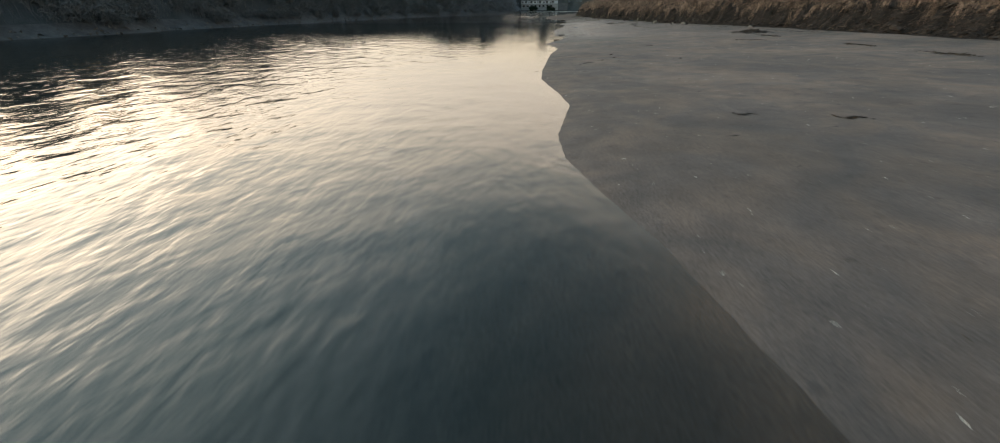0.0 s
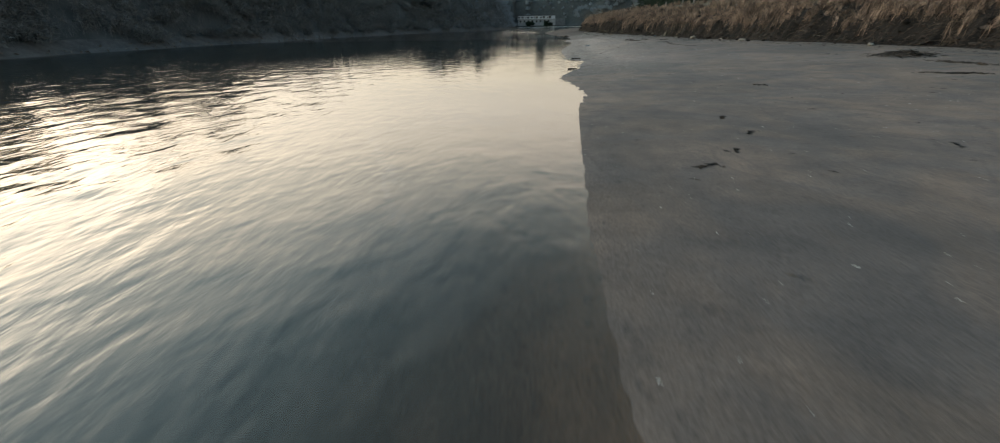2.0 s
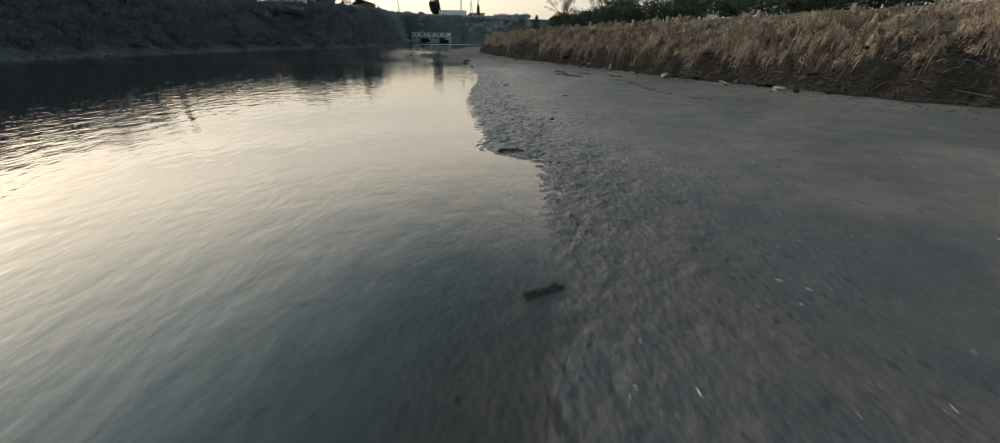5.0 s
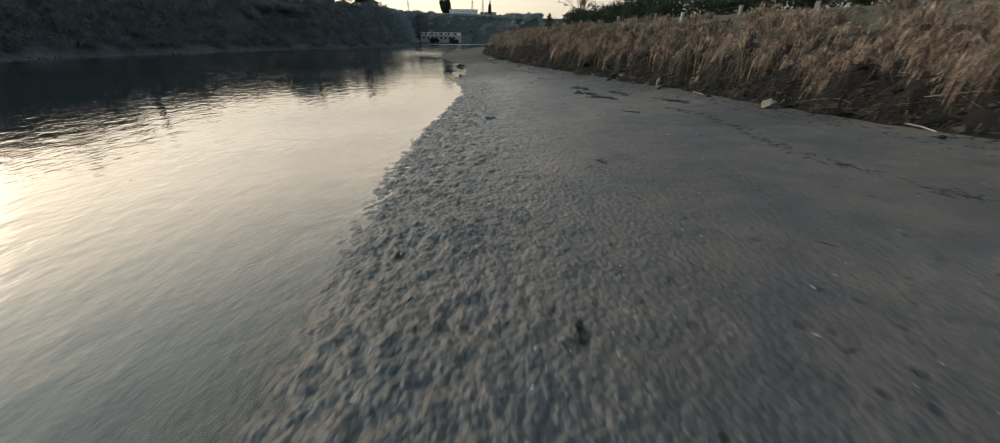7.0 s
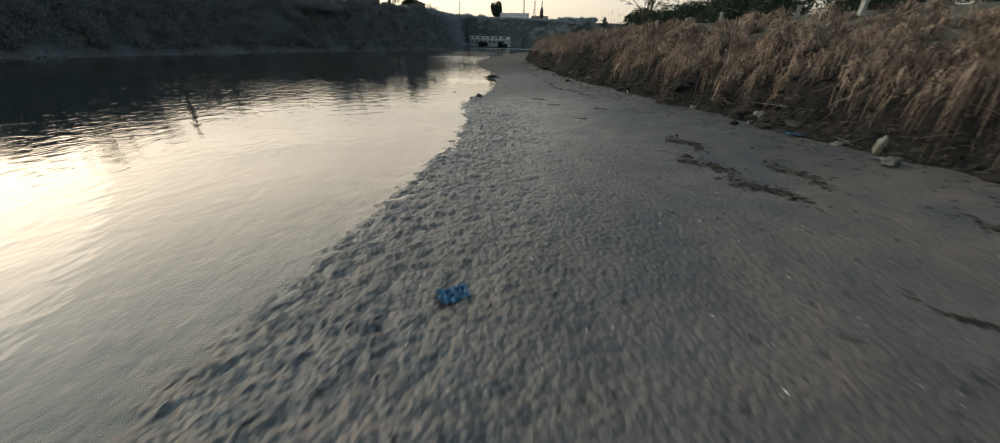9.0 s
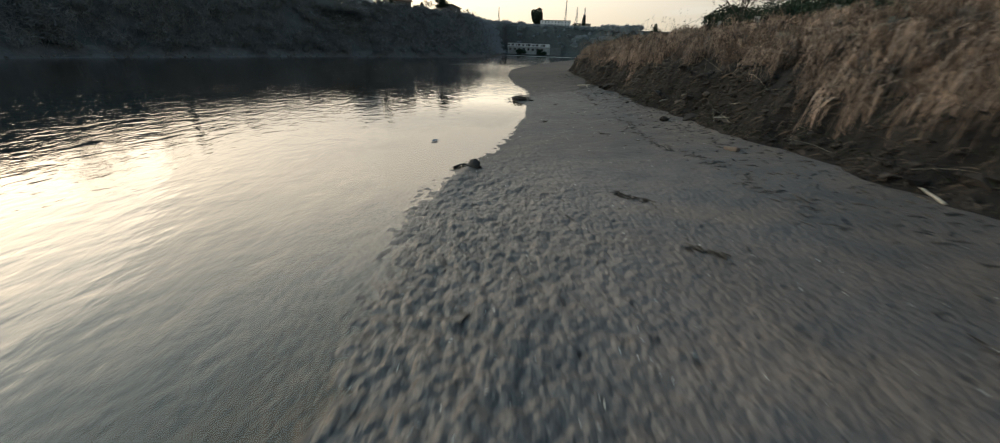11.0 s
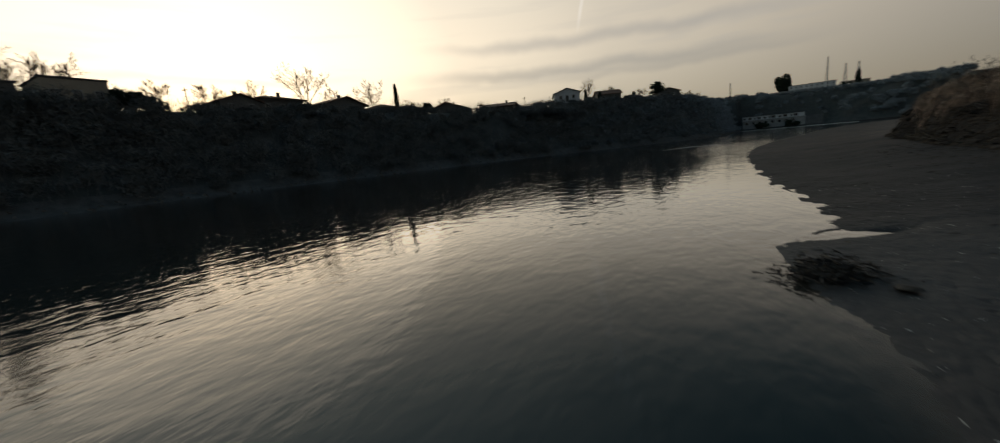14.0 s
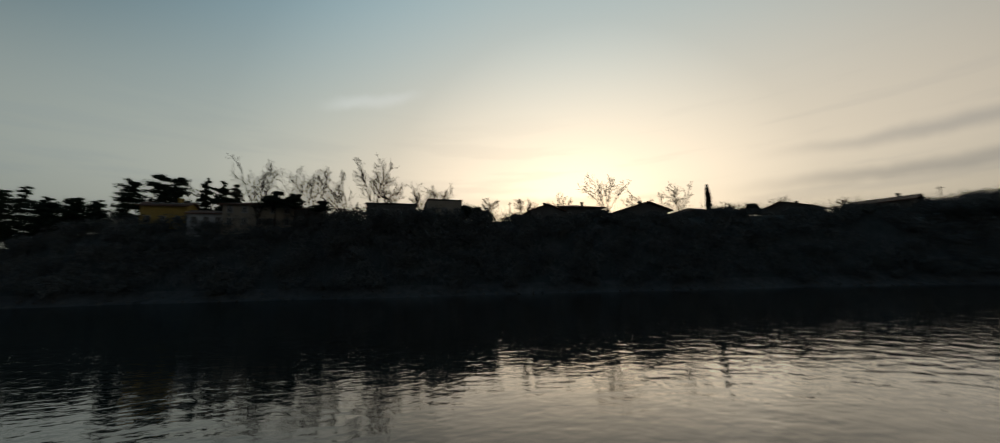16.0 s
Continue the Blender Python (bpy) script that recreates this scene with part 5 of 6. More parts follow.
def build_hedge():
    """Dark evergreen belt behind the grassy bank top."""
    r = np.random.RandomState(66)
    pts, sizes = [], []
    for k in range(190):
        y = r.uniform(30, 168)
        x = float(along(FOOT, y)) + r.uniform(22, 33)
        h = r.uniform(3.0, 5.5)
        q = crown_points(r, 420, h * 0.6, h * 0.7, h * 0.55, 7) + [x, y, gz(x, y) + h * 0.45]
        pts.append(q)
        sizes.append(r.uniform(0.16, 0.4, len(q)))
    v, f = slivers(np.concatenate(pts), np.concatenate(sizes), 67, 0.3)
    tagged(new("dark_hedge", fast_mesh("dark_hedge", v, f, NEEDLES)), "dark overgrown evergreen belt behind the bank top", "hedge", kind="stuff")


def build_foam():
    r = np.random.RandomState(15)
    k = 2200
    t = r.uniform(0, 1, k)
    x = 0.5 + 9.5 * t + r.normal(0, 0.3, k)
    y = 196 + 14 * t + 2.0 * np.sin(t * 5) + r.normal(0, 1.1 * t + 0.3, k)
    v, f = flecks(np.stack([x, y, np.full(k, 0.03)], 1), r.uniform(0.06, 0.18, k), 16)
    v[:, 2] = 0.012 + 0.16 * np.abs(v[:, 2] - 0.03)
    tagged(new("foam", fast_mesh("foam", v, f, SHELL)), "white foam on a small riffle", "foam", kind="stuff")
    # pale flecks across the end of the reach, added for the sky's glint on water
    k = 2600
    x = r.uniform(13, 84, k)
    y = 488 + 6 * np.sin(x * 0.11) + r.normal(0, 5.0, k)
    v, f = flecks(np.stack([x, y, np.full(k, 0.0)], 1), r.uniform(0.25, 0.75, k), 17)
    v[:, 2] = 0.02 + 0.75 * np.abs(v[:, 2])
    tagged(new("white_water", fast_mesh("white_water", v, f, SHELL)), "pale flecks standing in for sky glint on the water below the waterworks", "foam", kind="stuff")


build_reeds()
build_hedge()
build_foam()
build_scrub()
build_far_stones()

# ---- buildings ----
def window(parent, x, y, z, w, h, out, name="window"):
    """A framed window in a wall whose outer face looks along out ('x', '-x', 'y' or '-y')."""
    ax = out[-1]
    sg = -1 if out[0] == "-" else 1

    def slab(bm, a0, a1, z0, z1, d0, d1):
        lo, hi = sorted((d0 * sg, d1 * sg))
        if ax == "x":
            box(bm, x + lo, x + hi, y + a0, y + a1, z0, z1)
        else:
            box(bm, x + a0, x + a1, y + lo, y + hi, z0, z1)

    bm = bmesh.new()
    t = 0.09
    slab(bm, -w / 2, w / 2, z, z + t, -0.1, 0.05)
    slab(bm, -w / 2, w / 2, z + h - t, z + h, -0.1, 0.05)
    slab(bm, -w / 2, -w / 2 + t, z + t, z + h - t, -0.1, 0.05)
    slab(bm, w / 2 - t, w / 2, z + t, z + h - t, -0.1, 0.05)
    slab(bm, -0.03, 0.03, z + t, z + h - t, -0.1, 0.035)
    win = part(name, bm, FRAME, parent)
    bm = bmesh.new()
    slab(bm, -w / 2 + t, w / 2 - t, z + t, z + h - t, -0.08, 0.012)
    part("pane", bm, GLASS, win)
    bm = bmesh.new()
    slab(bm, -w / 2 - 0.08, w / 2 + 0.08, z - 0.08, z - 0.004, 0.0, 0.14)
    part("sill", bm, CONCRETE, win)
    return win


def gable_roof(w, d, eave, rise, over, axis, thick=0.22, hip=0.0):
    """A pitched roof shell with overhanging eaves. axis: the way the ridge runs."""
    bm = bmesh.new()
    a, b = (w, d) if axis == "x" else (d, w)
    a, b = a / 2 + over, b / 2 + over
    lower = eave - rise * over / (b - over)
    pts = []
    for dz in (0.0, thick):
        pts.append([(-a, -b, lower + dz), (a, -b, lower + dz), (a, b, lower + dz), (-a, b, lower + dz), (-a + hip * b, 0, eave + rise + dz), (a - hip * b, 0, eave + rise + dz)])
    turn = (lambda p: p) if axis == "x" else (lambda p: (-p[1], p[0], p[2]))
    lo = [bm.verts.new(turn(p)) for p in pts[0]]
    hi = [bm.verts.new(turn(p)) for p in pts[1]]
    bm.faces.new([hi[0], hi[1], hi[5], hi[4]])
    bm.faces.new([hi[2], hi[3], hi[4], hi[5]])
    bm.faces.new([lo[0], lo[4], lo[5], lo[1]])
    bm.faces.new([lo[2], lo[5], lo[4], lo[3]])
    if hip:
        bm.faces.new([hi[1], hi[2], hi[5]])
        bm.faces.new([hi[3], hi[0], hi[4]])
        bm.faces.new([lo[1], lo[5], lo[2]])
        bm.faces.new([lo[3], lo[4], lo[0]])
        loops = ((0, 1), (1, 2), (2, 3), (3, 0))
    else:
        loops = ((0, 1), (1, 5), (5, 2), (2, 3), (3, 4), (4, 0))
    for i, j in loops:
        bm.faces.new([lo[i], lo[j], hi[j], hi[i]])
    bmesh.ops.recalc_face_normals(bm, faces=bm.faces[:])
    return bm


def house(x, y, turn, w, d, eave, rise, wall, roof, label, axis="x", hip=0.0, over=0.5, rows=(1.0,), cols=3, chimney=True, base=None, name="house", flat=False, door=True):
    """A house: walls, roof, chimney, door and framed windows on the side that looks over the river (its own +x) and on one gable."""
    z = gz(x, y) if base is None else base
    ob = empty(name, x, y, z, turn, label, "house", "houses on the hilltop")
    bm = bmesh.new()
    box(bm, -w / 2, w / 2, -d / 2, d / 2, -2.0, eave)
    if not flat and not hip:
        # gable triangles
        for sgn in (-1, 1):
            if axis == "x":
                q = [(sgn * w / 2, -d / 2, eave), (sgn * w / 2, d / 2, eave), (sgn * w / 2, 0, eave + rise)]
            else:
                q = [(-w / 2, sgn * d / 2, eave), (w / 2, sgn * d / 2, eave), (0, sgn * d / 2, eave + rise)]
            inner = [(p[0] * (1 - 0.3 / w) if axis == "x" else p[0], p[1] if axis == "x" else p[1] * (1 - 0.3 / d), p[2]) for p in q]
            vs, ws = [bm.verts.new(p) for p in q], [bm.verts.new(p) for p in inner]
            bm.faces.new(vs)
            bm.faces.new(ws[::-1])
            for i in range(3):
                bm.faces.new([vs[i], vs[(i + 1) % 3], ws[(i + 1) % 3], ws[i]])
        bmesh.ops.recalc_face_normals(bm, faces=bm.faces[:])
    part("wall", bm, wall, ob)
    if flat:
        bm = bmesh.new()
        box(bm, -w / 2 - over, w / 2 + over, -d / 2 - over, d / 2 + over, eave + 0.004, eave + 0.3, 0.03)
        rf = part("roof", bm, roof, ob, "flat roof slab")
    else:
        rf = part("roof", gable_roof(w, d, eave + 0.02, rise, over, axis, 0.22, hip), roof, ob)
    if chimney:
        bm = bmesh.new()
        cx, cy = (w * 0.22, 0.3) if axis == "x" else (0.3, d * 0.22)
        box(bm, cx - 0.3, cx + 0.3, cy - 0.25, cy + 0.25, eave, eave + rise + 0.8)
        box(bm, cx - 0.38, cx + 0.38, cy - 0.33, cy + 0.33, eave + rise + 0.8, eave + rise + 0.95)
        part("chimney", bm, wall, rf)
    for zr in rows:
        for k in range(cols):
            window(ob, w / 2, -d / 2 + d * (k + 0.5) / cols, zr, 1.0, 1.35, "x")
        for k in range(max(1, int(w // 4))):
            window(ob, -w / 2 + w * (k + 0.5) / max(1, int(w // 4)), -d / 2, zr, 1.0, 1.3, "-y")
    if door:
        bm = bmesh.new()
        box(bm, -0.5, 0.5, -d / 2 - 0.05, -d / 2 + 0.05, 0.0, 2.1, 0.02)
        part("door", bm, WOOD, ob)
    return ob


def build_hilltop():
    # the ochre villa with a row of skylights, and its neighbours among the cedars
    v = house(-82.0, 77.2, 4, 5.5, 7.6, 4.0, 1.0, YELLOW, TILES, "ochre rendered house with a low tiled roof and skylights", "y", 0.0, 0.6, (0.6,), 3, True, 14.6)
    for k in range(3):
        bm = bmesh.new()
        box(bm, 0, 1.25, -0.75, 0.75, 0, 0.1, 0.02)
        sk = part("skylight", bm, FRAME, v)
        sk.matrix_basis = pose(1.2, -1.6 + 1.75 * k, 4.85, 0, 17, 0)
        bm = bmesh.new()
        box(bm, 0.1, 1.15, -0.65, 0.65, 0.104, 0.13)
        part("pane", bm, GLASS, sk)
    house(-79.0, 86.0, 6, 5, 6.0, 2.6, 0.8, LIMEWASH, TILES, "low whitewashed house with a tiled roof", "y", 0.0, 0.5, (0.7,), 3, False, 14.0)
    house(-80.5, 95.5, 5, 10, 12.5, 4.3, 1.2, BEIGE, TILES, "pale beige two-storey villa behind bare trees", "y", 0.9, 0.7, (0.3, 2.7), 5, True, 14.0)
    house(-80.0, 104.5, 5, 8, 5, 3.6, 0.9, GREYWALL, TILES, "grey annexe under a dark cedar", "y", 0.0, 0.4, (0.8,), 2, False, 14.0)
    # long flat-roofed buildings
    house(-76, 121.5, 3, 9, 9.8, 3.1, 0, GREYWALL, FELT, "long low flat-roofed grey building", "y", 0, 0.2, (0.8,), 4, False, 15.0, "flat_roofed_building", True)
    house(-75.5, 132.2, 3, 9, 7.2, 4.0, 0, BEIGE, FELT, "flat-roofed beige building with a parapet", "y", 0, 0.15, (1.2,), 3, False, 15.0, "flat_roofed_building", True)
    # villas with shallow tiled roofs
    house(-74.5, 154.5, 0, 9, 7.5, 2.2, 1.3, GREYWALL, TILES, "dark low house with a shallow tiled roof", "x", 0, 0.6, (0.4,), 2, True, 14.8)
    house(-75, 162.8, 0, 10, 9.4, 3.1, 1.2, GREYWALL, TILES, "dark house with a hipped tiled roof against the sunset", "y", 0.8, 0.8, (0.7,), 3, True, 14.8)
    house(-74, 178.0, 2, 10, 11.2, 2.6, 1.7, GREYWALL, TILES, "broad dark house with a shallow tiled gable", "x", 0, 0.9, (0.6,), 3, True, 14.8)
    house(-70, 191.5, 8, 9, 10, 1.9, 1.2, GREYWALL, TILES, "low dark house behind the cypress", "y", 0.7, 0.8, (0.4,), 3, False, 14.8)
    house(-64, 213.0, 22, 10, 10.5, 2.2, 1.5, GREYWALL, TILES, "dark house with a wide overhanging roof and open porch", "y", 0, 1.0, (0.5,), 3, True, 14.6)
    house(-56, 229.5, 24, 10, 16.5, 2.2, 1.7, GREYWALL, TILES, "long dark house with a single-pitch look to its roof", "x", 0, 0.8, (0.5,), 4, True, 14.4)
    # the pale gable and the houses downstream
    house(-43, 256.0, 26, 9, 14.0, 3.0, 1.5, LIMEWASH, FELT, "pale gabled building on the hilltop", "y", 0, 0.5, (0.9,), 3, False, 18.0)
    house(-33.5, 277.0, 28, 9, 9.5, 2.6, 1.8, GREYWALL, TILES, "dark house among bare trees", "x", 0, 0.6, (0.7,), 3, True, 18.4)
    house(-19, 322.0, 24, 10, 15, 2.4, 1.6, GREYWALL, TILES, "long low dark house on the hilltop", "y", 0, 0.7, (0.6,), 4, True, 20.4)
    # long white block far downstream
    house(68, 590, -98, 12, 34, 7.2, 0, LIMEWASH, FELT, "long white two-storey block on the far hill", "y", 0, 0.3, (2.2, 4.8), 9, False, 30.4, "white_block", True, False)
    house(104, 605, -98, 9, 14, 4.0, 0, BEIGE, FELT, "small beige block on the far hill", "y", 0, 0.3, (1.2,), 4, False, 32.5, "white_block", True, False)


def build_weir_house():
    """Derelict concrete waterworks at the end of the reach."""
    ob = empty("weir_house", 35, 522, 0, 0, "weathered pale concrete waterworks at the water's edge", "building")
    bm = bmesh.new()
    box(bm, -21.5, 33, -4, 6, -1.0, 1.5)
    part("quay", bm, QUAY, ob, "dark concrete quay wall")
    bm = bmesh.new()
    box(bm, -21.0, 22.0, -2.5, 6, 1.5, 8.0)
    part("wall", bm, CONCRETE, ob)
    bm = bmesh.new()
    box(bm, 22.02, 33, -2.2, 6, 1.5, 8.6)
    part("annexe", bm, GREYCONC, ob, "grey concrete annexe")
    bm = bmesh.new()
    box(bm, -22.0, 22.0, -3.2, 6, 8.004, 8.5)
    part("ledge", bm, CONCRETE, ob)
    bm = bmesh.new()
    box(bm, -21.2, 21.5, -2.2, 6, 8.504, 11.6)
    upper = part("upper_storey", bm, LIMEWASH, ob, "flaking whitewashed upper storey")
    bm = bmesh.new()
    box(bm, -21.7, 22.0, -2.7, 6.2, 11.604, 11.95)
    part("roof", bm, FELT, ob)
    for k, (wx, ww, wh) in enumerate(((-19.8, 2.2, 1.6), (-16.0, 2.6, 1.9), (-12.4, 1.2, 1.2), (-9.6, 2.8, 1.9), (-5.4, 2.4, 1.6), (-2.0, 1.1, 1.9), (0.6, 2.8, 1.9), (5.0, 2.4, 1.4), (8.6, 2.8, 1.9), (12.8, 1.4, 1.5), (15.4, 3.0, 1.9))):
        window(upper, wx, -2.2, 9.1, ww, wh, "-y")
    for k in range(9):
        bm = bmesh.new()
        box(bm, -19.5 + 4.6 * k - 0.25, -19.5 + 4.6 * k + 0.25, -2.9, -2.504, 1.5, 8.0, 0.04)
        part("buttress", bm, CONCRETE, ob)
    for k in range(8):
        window(ob, -18.6 + 4.6 * k, -2.5, 4.9, 2.8, 2.2, "-y")
    r = np.random.RandomState(4)
    for bx in (-7.5, 13.0):
        q = crown_points(r, 1500, 5.2, 3.6, 3.4, 9) + [35 + bx, 515.6, 3.2]
        t = empty("dark_bush", 35 + bx, 515.6, -0.2, 0, "round dark evergreen bush at the foot of the waterworks", "bush", "bushes at the waterworks")
        v, f = flecks(q - [35 + bx, 515.6, -0.2], 0.8, 5)
        mesh_part("foliage", fast_mesh("foliage", v, f, NEEDLES), t)
        mesh_part("stem", fast_mesh("stem", *tubes([[((0, 0, -0.6), 0.3), ((0.2, 0, 1.5), 0.22), ((0.1, 0.1, 3.2), 0.1)]], 6), BARK), t)


def lattice_mast(x, y, height, width, base, label):
    ob = empty("lattice_mast", x, y, base, 15, label, "mast", "masts on the far hill")
    braces = []
    n = 10
    for sx, sy in ((-1, -1), (1, -1), (1, 1), (-1, 1)):
        bm_path = [((sx * width / 2, sy * width / 2, -0.5), 0.14), ((sx * width * 0.12, sy * width * 0.12, height), 0.08)]
        mesh_part("leg", fast_mesh("leg", *tubes([bm_path], 4), STEEL), ob)
    for k in range(n):
        z0, z1 = height * k / n, height * (k + 1) / n
        w0, w1 = width / 2 * (1 - 0.76 * k / n), width / 2 * (1 - 0.76 * (k + 1) / n)
        for a, b in (((-1, -1), (1, -1)), ((1, -1), (1, 1)), ((1, 1), (-1, 1)), ((-1, 1), (-1, -1))):
            braces.append([((a[0] * w0, a[1] * w0, z0), 0.06), ((b[0] * w1, b[1] * w1, z1), 0.06)])
            braces.append([((b[0] * w0, b[1] * w0, z0), 0.06), ((a[0] * w1, a[1] * w1, z1), 0.06)])
    mesh_part("bracing", fast_mesh("bracing", *tubes(braces, 3), STEEL), ob)
    return ob


def build_hill_trees():
    cedar = "dark spreading cedar beside the hilltop villas"
    for x, y, top, seed, w, fl, nm in ((-86, 45.7, 24.0, 1, 0.85, 0.1, "cedar_tree"), (-84, 50.9, 24.7, 12, 0.45, 0.3, "fir_tree"), (-83, 55.5, 22.0, 2, 0.95, 0.08, "cedar_tree"), (-83, 60.1, 22.1, 3, 0.9, 0.1, "cedar_tree"),
                                    (-83, 63.8, 21.5, 4, 0.85, 0.1, "cedar_tree"), (-86, 67.3, 25.7, 5, 0.70, 0.12, "cedar_tree"), (-88, 71.4, 27.3, 6, 0.72, 0.1, "cedar_tree"), (-89, 74.4, 27.4, 11, 0.70, 0.1, "cedar_tree"),
                                    (-86, 81.5, 26.3, 7, 0.42, 0.4, "fir_tree"), (-87, 84.2, 25.8, 8, 0.5, 0.35, "fir_tree"), (-86, 87.2, 25.4, 14, 0.6, 0.2, "cedar_tree"),
                                    (-74, 99.4, 21.7, 9, 0.95, 0.05, "cedar_tree"), (-75, 102.6, 21.1, 15, 0.8, 0.05, "cedar_tree"), (-74.5, 107.8, 19.8, 10, 0.9, 0.08, "cedar_tree"), (-86, 38, 24, 13, 0.8, 0.1, "cedar_tree")):
        conifer(x, y, top - (1.3 if y < 66 else 0.7 if y > 98 else 0.0) - gz(x, y), seed, cedar if nm == "cedar_tree" else "dark pointed fir beside the hilltop villas", w * (0.72 if y > 98 else 0.86), 0.62 if 98 < y < 109 else 0.12, 4 if 98 < y < 109 else 10, fl, nm)
    bare = ((-75, 95.9, 26.7, 21, 0.62, (0, 0.0)), (-74, 105.2, 26.8, 22, 0.6, (0, 0.05)), (-72, 114.6, 24.1, 23, 0.4, (0.0, -0.62)), (-72, 118.1, 28.2, 24, 0.5, (0, 0.0)), (-73, 121.4, 23.2, 40, 0.4, (0, 0)), (-77, 127.5, 23.4, 25, 0.6, (0, 0)), (-77, 131.8, 24.1, 41, 0.6, (0, 0)),
            (-72, 141.8, 19.8, 28, 0.7, (0, 0)), (-71, 149.4, 20.2, 29, 0.7, (0, 0)), (-78, 161.1, 22.4, 42, 0.8, (0, 0)), (-72, 170.1, 26.4, 26, 0.80, (0, 0)), (-74, 179.4, 22.4, 43, 0.8, (0, 0)), (-71, 187.9, 24.4, 27, 0.85, (0, 0)),
            (-67, 199.1, 19.9, 30, 0.8, (0, 0)), (-64, 210, 20.3, 38, 0.8, (0, 0)), (-56, 218.2, 18.6, 44, 0.8, (0, 0)),
            (-38, 267.3, 26.6, 31, 0.4, (0, 0)), (-33, 279.2, 24.8, 32, 0.7, (0, 0)), (-22, 344, 26.8, 34, 0.8, (0, 0)), (-18, 372, 28.0, 35, 0.7, (0, 0)), (-24, 297, 24.5, 36, 0.8, (0, 0)),
            (-16, 400, 30.0, 37, 0.6, (0, 0)), (-15, 430, 31, 39, 0.7, (0, 0)))
    for x, y, top, seed, sp, ln in bare:
        bare_tree(x, y, (top - gz(x, y)) * 0.99, seed, "leafless winter tree with a fine spreading crown", sp, ln)
    slim = "slim dark cypress on the hilltop"
    for x, y, top, rad, seed in ((-67, 193, 23.2, 0.62, 41), (-38, 264, 22.6, 0.7, 42), (-34.5, 270.6, 22.4, 0.7, 43), (-25.5, 288.5, 22.3, 0.9, 44), (-31, 282, 22.0, 0.6, 45)):
        cypress(x, y, top - gz(x, y), rad, seed, slim)
    cypress(102, 600, 15, 2.0, 46, "tall dark cypress beside the far white block", 0)
    conifer(-19, 304, 26.6 - gz(-19, 304), 51, "tall ragged cedar of Lebanon against the sky", 0.95, 0.3, 8, 0.05, "cedar_tree")
    leafy_tree(46, 602, 24, 8.5, 52, "large dark egg-shaped evergreen on the far hill", -0.05, None, "evergreen_tree", "dark evergreens on the hilltop", 4200, (0.9, 1.8), -3.5)
    for x, y, h, rd, seed in ((-63.5, 201.3, 3.6, 1.5, 53), (-70.5, 137.2, 4.2, 1.8, 54), (-71, 140, 3.4, 1.6, 55), (30, 600, 6, 4, 58), (78, 590, 6, 5, 59), (92, 590, 6, 5, 60)):
        leafy_tree(x, y, h, rd, seed, "dark evergreen shrub on the hilltop", 0.1, None, "evergreen_shrub", "dark evergreens on the hilltop", 900, (0.25, 0.55))
    for x, y, h, w in ((80, 600, 30, 2.2), (93, 600, 22, 3.0), (102, 600, 22, 3.0)):
        lattice_mast(x, y, h, w, 31, "thin lattice steel mast on the far hill")
    lattice_mast(2, 600, 20, 2.0, 30, "thin lattice steel mast on the far hill")
    for x, y, top in ((-50.3, 236.6, 20.2), (-73.5, 147, 19.5)):
        z = gz(x, y)
        ob = empty("utility_pole", x, y, z, 20, "thin wooden utility pole on the hilltop", "pole", "utility poles")
        mesh_part("pole", fast_mesh("pole", *tubes([[((0, 0, -0.5), 0.12), ((0, 0, top - z), 0.08)]], 8), WOOD, smooth=True), ob)
        bm = bmesh.new()
        box(bm, -0.6, 0.6, -0.05, 0.05, top - z - 0.5, top - z - 0.38, 0.01)
        part("crossarm", bm, WOOD, ob)


build_hilltop()
build_weir_house()
build_hill_trees()

# ---- near bank top: posts and dark trees ----
def build_bank_top():
    r = np.random.RandomState(61)
    proto = None
    for k in range(17):
        y = 58 + 5.8 * k + r.uniform(-1.2, 1.2)
        x = float(along(FOOT, y)) + 9.0 + r.uniform(-0.2, 0.2)
        m = pose(x, y, gz(x, y), r.uniform(-4, 4), r.uniform(-5, 5), r.uniform(0, 90))
        if proto is None:
            bm = bmesh.new()
            box(bm, -0.11, 0.11, -0.11, 0.11, -0.4, 0.66, 0.02)
            box(bm, -0.13, 0.13, -0.13, 0.13, 0.62, 0.72, 0.02)
            me = bpy.data.meshes.new("fence_post")
            bm.to_mesh(me)
            bm.free()
            me.materials.append(POSTPAINT)
            proto = tagged(new("fence_post", me), "pale chalky concrete post on the grassy bank top", "post", "posts along the bank top")
            proto.matrix_basis = m
        else:
            copy_thing(proto, m)
    for x, y, h, rd, seed in ((47, 158, 4.6, 3.6, 71), (90, 254, 13.5, 12.5, 69), (49, 146, 4.6, 3.4, 72), (52, 128, 10, 5.5, 73), (55, 118, 10, 6, 74), (54, 140, 9, 5, 75), (60, 106, 11, 6, 76), (58, 94, 10, 6, 77), (62, 170, 8, 5, 78), (58, 84, 9, 5, 79), (64, 72, 10, 6, 80), (60, 60, 9, 5, 81)):
        leafy_tree(x, y, h, rd, seed, "dark rounded evergreen behind the bank top", -0.35, None, "evergreen_tree", "evergreens behind the bank top", 7000 if rd > 10 else 3600, (0.35, 0.8) if rd > 10 else (0.15, 0.4))
    conifer(95, 330, 14.5, 68, "dark ragged fir beyond the bank", 0.62, 0.05)
    for x, y, h, seed in ((46, 152, 9, 91), (49, 135, 11, 92), (52, 112, 11, 93)):
        bare_tree(x, y, h, seed, "leafless tree behind the bank top", 0.7)


